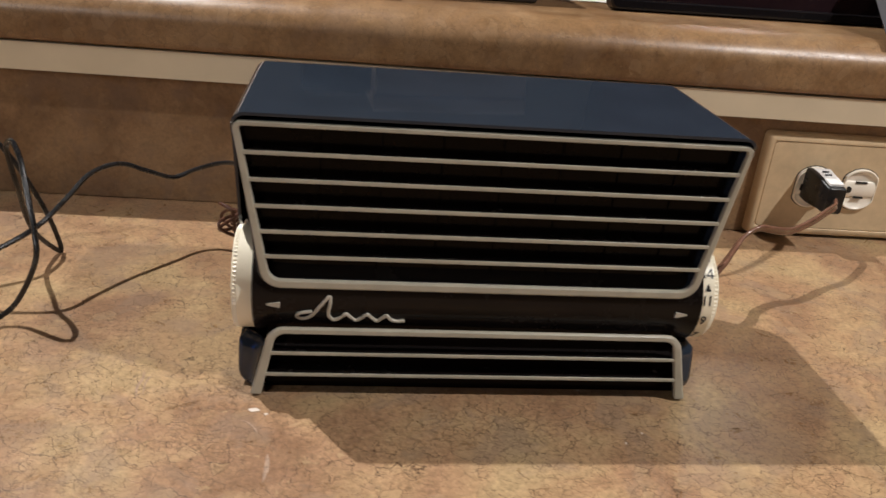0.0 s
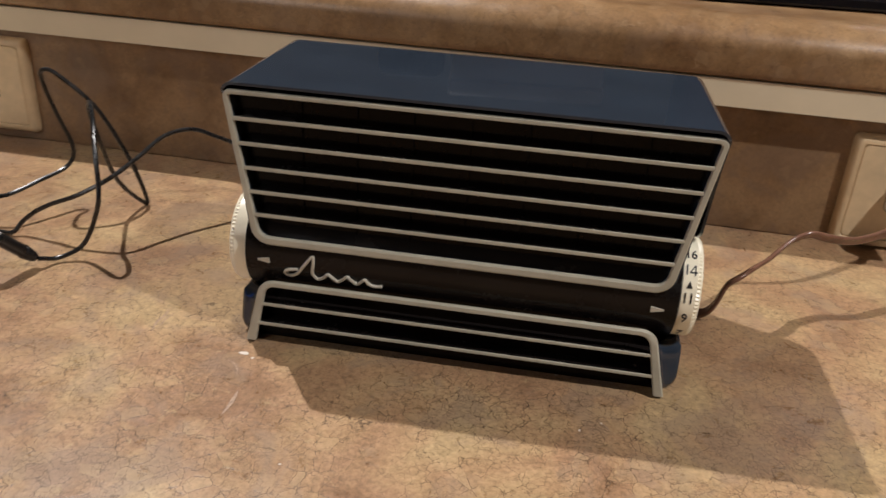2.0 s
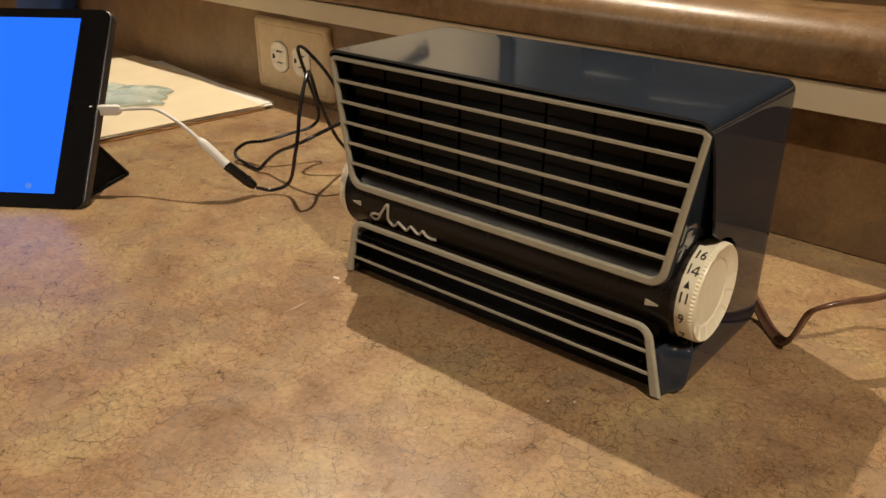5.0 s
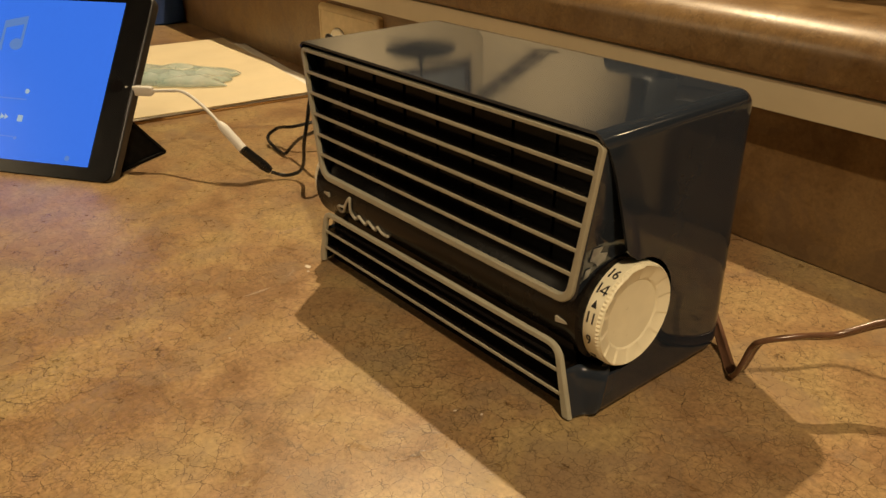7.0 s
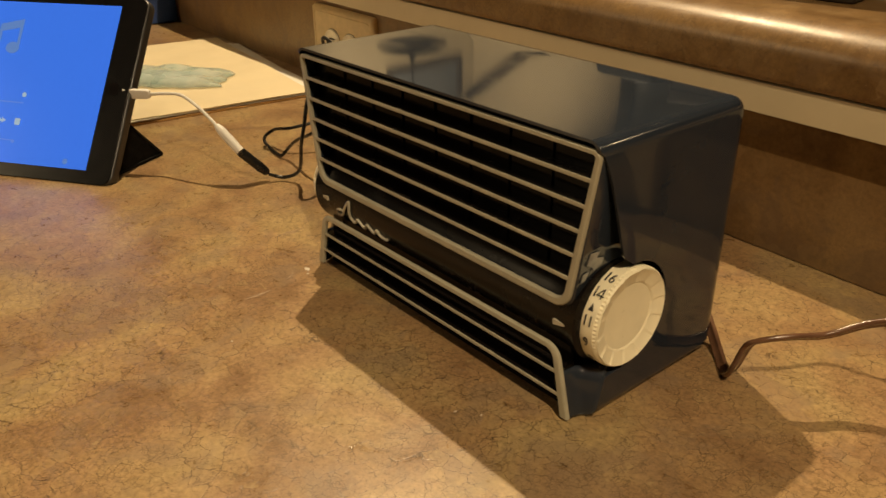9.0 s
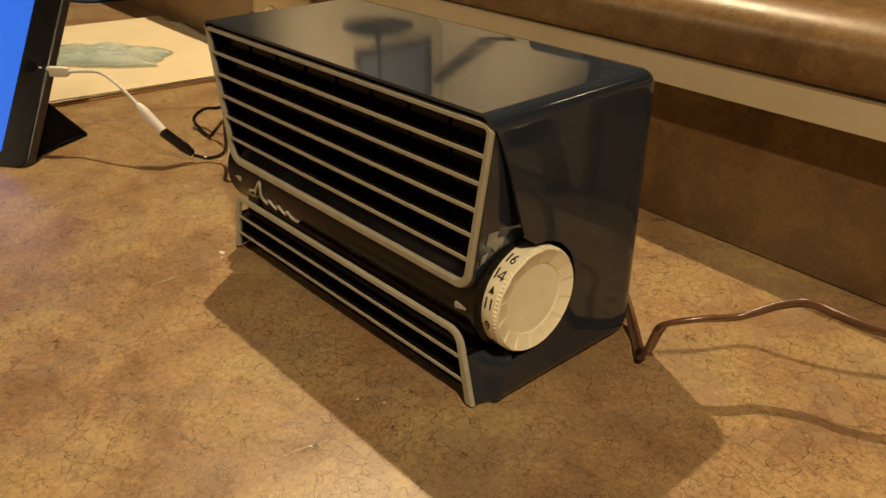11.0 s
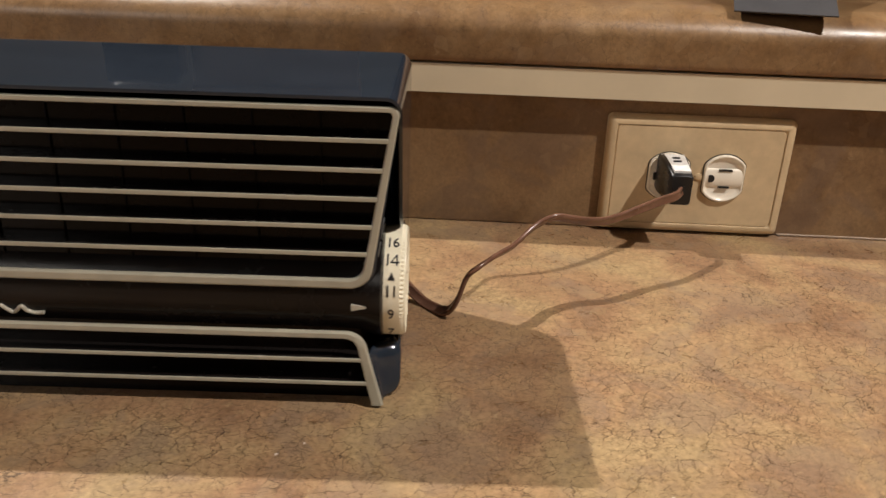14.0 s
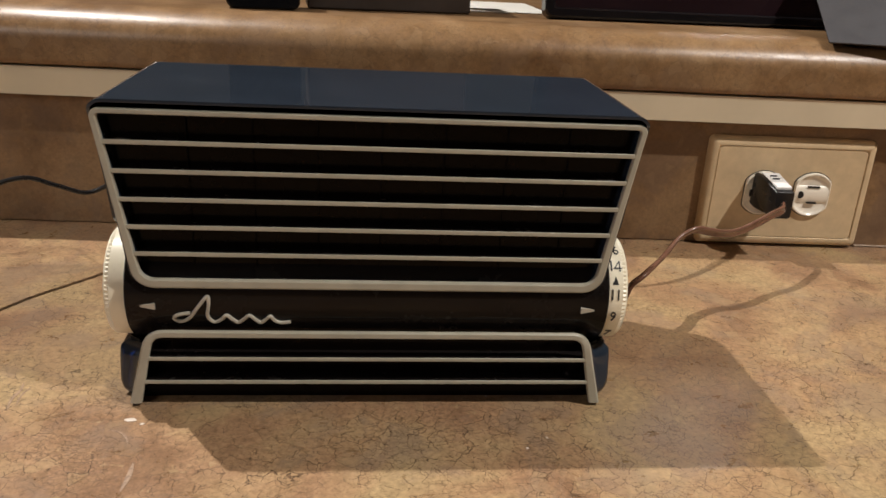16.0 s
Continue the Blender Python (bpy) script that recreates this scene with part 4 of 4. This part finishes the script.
def sheet(name, x0, x1, y0, y1, z, thick, mat, turn, parent, sag=0.0, seed=0):
    bm = bmesh.new()
    rws = []
    nx, ny = 14, 10
    for zz in (0, thick):
        grid = []
        for j in range(ny + 1):
            row = []
            for i in range(nx + 1):
                x, y = x0 + (x1 - x0) * i / nx, y0 + (y1 - y0) * j / ny
                wob = sag * (noise.noise(Vector((x * 9 + seed, y * 9, 0.3))) + 0.6)
                row.append(bm.verts.new((x, y, z + zz + max(0, wob))))
            grid.append(row)
        rws.append(grid)
    for g, flip in ((rws[0], True), (rws[1], False)):
        for j in range(ny):
            for i in range(nx):
                q = [g[j][i], g[j][i + 1], g[j + 1][i + 1], g[j + 1][i]]
                bm.faces.new(q[::-1] if flip else q)
    for j in range(ny):
        for i in (0, nx):
            bm.faces.new((rws[0][j][i], rws[0][j + 1][i], rws[1][j + 1][i], rws[1][j][i]))
    for i in range(nx):
        for j in (0, ny):
            bm.faces.new((rws[0][j][i], rws[0][j][i + 1], rws[1][j][i + 1], rws[1][j][i]))
    ob = part(name, bm, mat, parent)
    ob.matrix_basis = pose(0, 0, 0, 0, 0, turn)
    return ob


sheet("folder_back", 0.0, 0.345, -0.245, 0.0, 0.0004, 0.0019, ORANGE_EDGE, 0, folder, 0.0, 1)
sheet("paper", 0.001, 0.300, -0.219, 0.012, 0.0025, 0.0011, PAPER, 1.2, folder, 0.0006, 2)
sheet("paper", 0.006, 0.300, -0.210, 0.017, 0.0038, 0.0010, PAPER, -1.8, folder, 0.0008, 3)
sheet("folder_cover", 0.000, 0.345, -0.2435, -0.001, 0.0047, 0.0010, MANILA, 0.5, folder, 0.0012, 4)

bag = thing("plastic_bag", pose(-0.622, 0.120, 0.0072, 0, 0, 42), label="small teal clear plastic bag lying on the folder", category="bag")
bm = bmesh.new()
rws = []
for j in range(15):
    v = j / 14
    row = []
    for i in range(21):
        u = i / 20
        x, y = -0.085 + 0.150 * u, -0.042 + 0.084 * v
        edge = min(1, 5 * min(u, 1 - u, v, 1 - v))
        pinch = 1 - 0.22 * max(0, (u - 0.6) / 0.4) + 0.10 * noise.noise(Vector((u * 9, 0.4, 5)))
        h = 0.008 * edge**0.6 + 0.0055 * noise.noise(Vector((x * 55, y * 55, 2.0))) * edge
        row.append(bm.verts.new((x + 0.011 * u * noise.noise(Vector((y * 55, 0.7, 1))), y * pinch + 0.004 * noise.noise(Vector((x * 60, 3, v))), max(0.0004, h + 0.001))))
    rws.append(row)
for a, b in zip(rws, rws[1:]):
    for i in range(20):
        bm.faces.new((a[i], a[i + 1], b[i + 1], b[i]))
film = part("film", bm, FILM, bag)
mod = film.modifiers.new("wall", "SOLIDIFY")
mod.thickness = 0.0003
part("content", box((-0.050, -0.024, 0.0006), (0.030, 0.020, 0.0050)), WHITE, bag, "pale contents", bevel=0.002)

tub = thing("blue_tub", pose(-1.035, 0.262, 0), label="blue plastic tub standing on the desk", category="tub")
bm = bmesh.new()
rws = []
for z, r in ((0.0005, 0.040), (0.003, 0.043), (0.09, 0.048), (0.095, 0.050), (0.099, 0.050), (0.099, 0.0465), (0.09, 0.045), (0.006, 0.040)):
    rws.append([bm.verts.new((r * math.cos(2 * math.pi * k / 40), r * math.sin(2 * math.pi * k / 40), z)) for k in range(40)])
for a, b in zip(rws, rws[1:]):
    for k in range(40):
        bm.faces.new((a[k], a[(k + 1) % 40], b[(k + 1) % 40], b[k]))
bm.faces.new(rws[0][::-1])
bm.faces.new(rws[-1])
part("tub_wall", bm, BLUE, tub)

# ---------------------------------------------------------------- things on the ledge
Z = LEDGE_TOP + 0.0003
holder = thing("dark_box", pose(0.0105, 0.299, Z, 0, 0, WALL_TURN + 8), label="dark brown box standing on the bar ledge", category="box")
part("box_body", box((-0.060, 0.0, 0.0), (0.064, 0.060, 0.050)), DARKBOX, holder, bevel=0.0015)
part("lid", box((-0.0615, -0.0015, 0.0495), (0.0655, 0.0615, 0.062)), DARKBOX, holder, bevel=0.0015)

case = thing("black_case", pose(-0.0790, 0.272, Z, 0, 0, WALL_TURN + 8), label="small black rounded case on the bar ledge", category="case")
bm = extrude_outline(rounded([(-0.026, 0.0), (0.026, 0.0), (0.026, 0.045), (-0.026, 0.045)], (0.006,) * 4, 5), 0.0, 0.030)
part("case_body", bm, BEZEL, case, bevel=0.0015)

frame_m = pose(0.2520, 0.3020, Z + 0.0015, -9, 0, 3.0)
panel_thing = thing("framed_panel", frame_m, label="glossy black framed panel leaning on the bar ledge", category="frame")
o = rounded([(-0.121, 0.0), (0.121, 0.0), (0.121, 0.235), (-0.121, 0.235)], (0.006,) * 4, 4)
n_ = rounded([(-0.113, 0.008), (0.113, 0.008), (0.113, 0.227), (-0.113, 0.227)], (0.002,) * 4, 4)
part("border", band(o, n_, 0.0, 0.012, 0.0015), GLASSY_BLACK, panel_thing, "glossy black border")
part("pane", box((-0.1135, 0.0045, 0.0075), (0.1135, 0.009, 0.2275)), MAROON, panel_thing, "dark maroon glossy pane")

CARD_M = pose(0.3557, 0.2215, 0.1590, -60, 0, -11)
card = thing("card_folder", CARD_M, label="grey card folder standing open like a tent on the bar ledge", category="folder")


def leaf(name, corners, thick):
    """A stiff sheet between four world corners, with its thickness behind."""
    bm = bmesh.new()
    c = [CARD_M.inverted() @ Vector(p) for p in corners]
    n = (c[1] - c[0]).cross(c[3] - c[0]).normalized() * thick
    lo = [bm.verts.new(p) for p in c]
    hi = [bm.verts.new(p + n) for p in c]
    bm.faces.new(lo)
    bm.faces.new(hi[::-1])
    for k in range(4):
        bm.faces.new((lo[k], lo[(k + 1) % 4], hi[(k + 1) % 4], hi[k]))
    part(name, bm, GREYCARD, card, bevel=0.0003)


fold = [tuple(CARD_M @ Vector((x, 0, 0.110))) for x in (-0.032, 0.032)]
leaf("front_sheet", [tuple(CARD_M @ Vector((-0.032, 0, 0))), tuple(CARD_M @ Vector((0.032, 0, 0))), fold[1], fold[0]], -0.0012)
leaf("back_sheet", [fold[0], fold[1], (fold[1][0] + 0.004, fold[1][1] + 0.012, Z), (fold[0][0] + 0.004, fold[0][1] + 0.012, Z)], 0.0012)

# the ledge's pale highlight, imitated by a flat white sheet
pale_patch = thing("ledge_highlight", pose(0.108, 0.345, Z, 0, 0, WALL_TURN + 4), label="thin white sheet standing in for a highlight on the bar ledge", category="paper")
sheet("leaf", -0.036, 0.036, -0.008, 0.095, 0.0, 0.0004, PAPER, 0, pale_patch, 0.0004, 7)

# ---------------------------------------------------------------- unseen shapes added at the far corner, mirrored in the radio's top
# bordered dark panel, made up to give a dark area in the mirror image
picture = thing("reflection_panel", pose(-3.1995, 2.55, 1.36), label="unseen dark blue panel on the beige wall, added to darken the reflection", category="picture")
part("panel_border", band([(-0.27, -0.24), (0.25, -0.24), (0.25, 0.24), (-0.27, 0.24)], [(-0.24, -0.21), (0.22, -0.21), (0.22, 0.21), (-0.24, 0.21)], -0.022, 0.0, 0.004), DARKBOX, picture).matrix_basis = pose(0, 0, 0, 0, 0, 90)
part("panel_pane", box((0.004, -0.235, -0.205), (0.012, 0.215, 0.205)), DUSK, picture)
# unlit hanging disc, made up to put a dark blob in the radio top's reflection
mirror_disc = thing("reflection_disc", pose(-2.42, 1.86, 0.81), label="unseen grey disc on a cord, added for a dark blob in the reflection", category="lamp")
bm = bmesh.new()
rws = []
for z, r in ((-0.022, 0.150), (-0.016, 0.150), (0.002, 0.120), (0.018, 0.060), (0.030, 0.014), (0.050, 0.010), (0.050, 0.0)):
    rws.append([bm.verts.new((r * math.cos(2 * math.pi * k / 32), r * math.sin(2 * math.pi * k / 32), z)) for k in range(32)])
for a, b in zip(rws, rws[1:]):
    for k in range(32):
        bm.faces.new((a[k], a[(k + 1) % 32], b[(k + 1) % 32], b[k]))
bmesh.ops.remove_doubles(bm, verts=bm.verts, dist=1e-6)
part("disc_body", bm, DUSK, mirror_disc)
part("cord", sweep([Vector((0, 0, z)) for z in np.linspace(0.045, 0.909, 8)], ring(0.004, 8)), DARKBOX, mirror_disc)

# ---------------------------------------------------------------- small things
coil = thing("aerial_wire", label="brown coiled aerial wire behind the radio", category="wire")
turns = [Vector((-0.140 + 0.006 * math.sin(1.7 * a), 0.128 + 0.006 * math.cos(a), 0.036 + 0.0075 * math.sin(a) + 0.0006 * a)) for a in np.linspace(0, 15, 90)]
tail = catmull([tuple(turns[-1]), (-0.136, 0.126, 0.030), (-0.134, 0.124, 0.016), (-0.128, 0.122, 0.006), (-0.116, 0.1205, 0.012), (-0.104, 0.118, 0.022)], 8)
part("wire_coil", sweep(turns + tail[1:], ring(0.0011, 7)), COPPERY, coil)


def chip(x, y, size, seed, turn):
    rnd = random.Random(seed)
    bm = bmesh.new()
    ang = [2 * math.pi * (k + rnd.uniform(-0.3, 0.3)) / 15 for k in range(15)]
    rad = [size * rnd.uniform(0.62, 1.0) for _ in ang]
    lo = [bm.verts.new((r * math.cos(a), 0.6 * r * math.sin(a), 0.0)) for a, r in zip(ang, rad)]
    hi = [bm.verts.new((0.8 * r * math.cos(a), 0.45 * r * math.sin(a), 0.00015)) for a, r in zip(ang, rad)]
    n = len(lo)
    for i in range(n):
        bm.faces.new((lo[i], lo[(i + 1) % n], hi[(i + 1) % n], hi[i]))
    bm.faces.new(hi)
    ob = part("paint_fleck", bm, FLECK, None)
    ob.matrix_basis = pose(x, y, 0.0002, 0, 0, turn)
    tagged(ob, label="small white paint fleck stuck to the desk top", category="fleck", group="flecks on the desk")


for k, (x, y, size) in enumerate(((-0.1105, -0.0102, 0.0034), (-0.1045, -0.0135, 0.0014), (0.0709, -0.0343, 0.0011), (0.0816, -0.0262, 0.0010), (0.0578, 0.0105, 0.0008), (-0.062, -0.090, 0.0010), (0.235, -0.055, 0.0012))):
    chip(x, y, size, 20 + k, 37 * k)


# faint pale scuffs worn into the desk top
SCUFF = plain("pale_scuff", (0.34, 0.23, 0.152), 0.5, vary=0.3, scale=300)


def scuff(points, width):
    line_ = catmull([(x, y, 0.00012) for x, y in points], 6)
    part("scuff", sweep(line_, [(0.00008, -width / 2), (0.00008, width / 2), (-0.0001, width / 2), (-0.0001, -width / 2)], scale=lambda u: 0.25 + 0.75 * math.sin(math.pi * u)), SCUFF, desk, smooth=False)


scuff([(-0.1685, -0.0010), (-0.1700, 0.0080), (-0.1690, 0.0160), (-0.1701, 0.0235)], 0.0014)
scuff([(-0.1660, 0.0020), (-0.1668, 0.0120), (-0.1650, 0.0200)], 0.0008)
scuff([(-0.1170, -0.0180), (-0.1120, -0.0205), (-0.1085, -0.0250), (-0.1068, -0.0294)], 0.0009)
scuff([(0.0795, -0.0241), (0.0830, -0.0276), (0.0867, -0.0320)], 0.0007)
scuff([(-0.1010, -0.0620), (-0.1003, -0.0520), (-0.1008, -0.0430)], 0.0022)
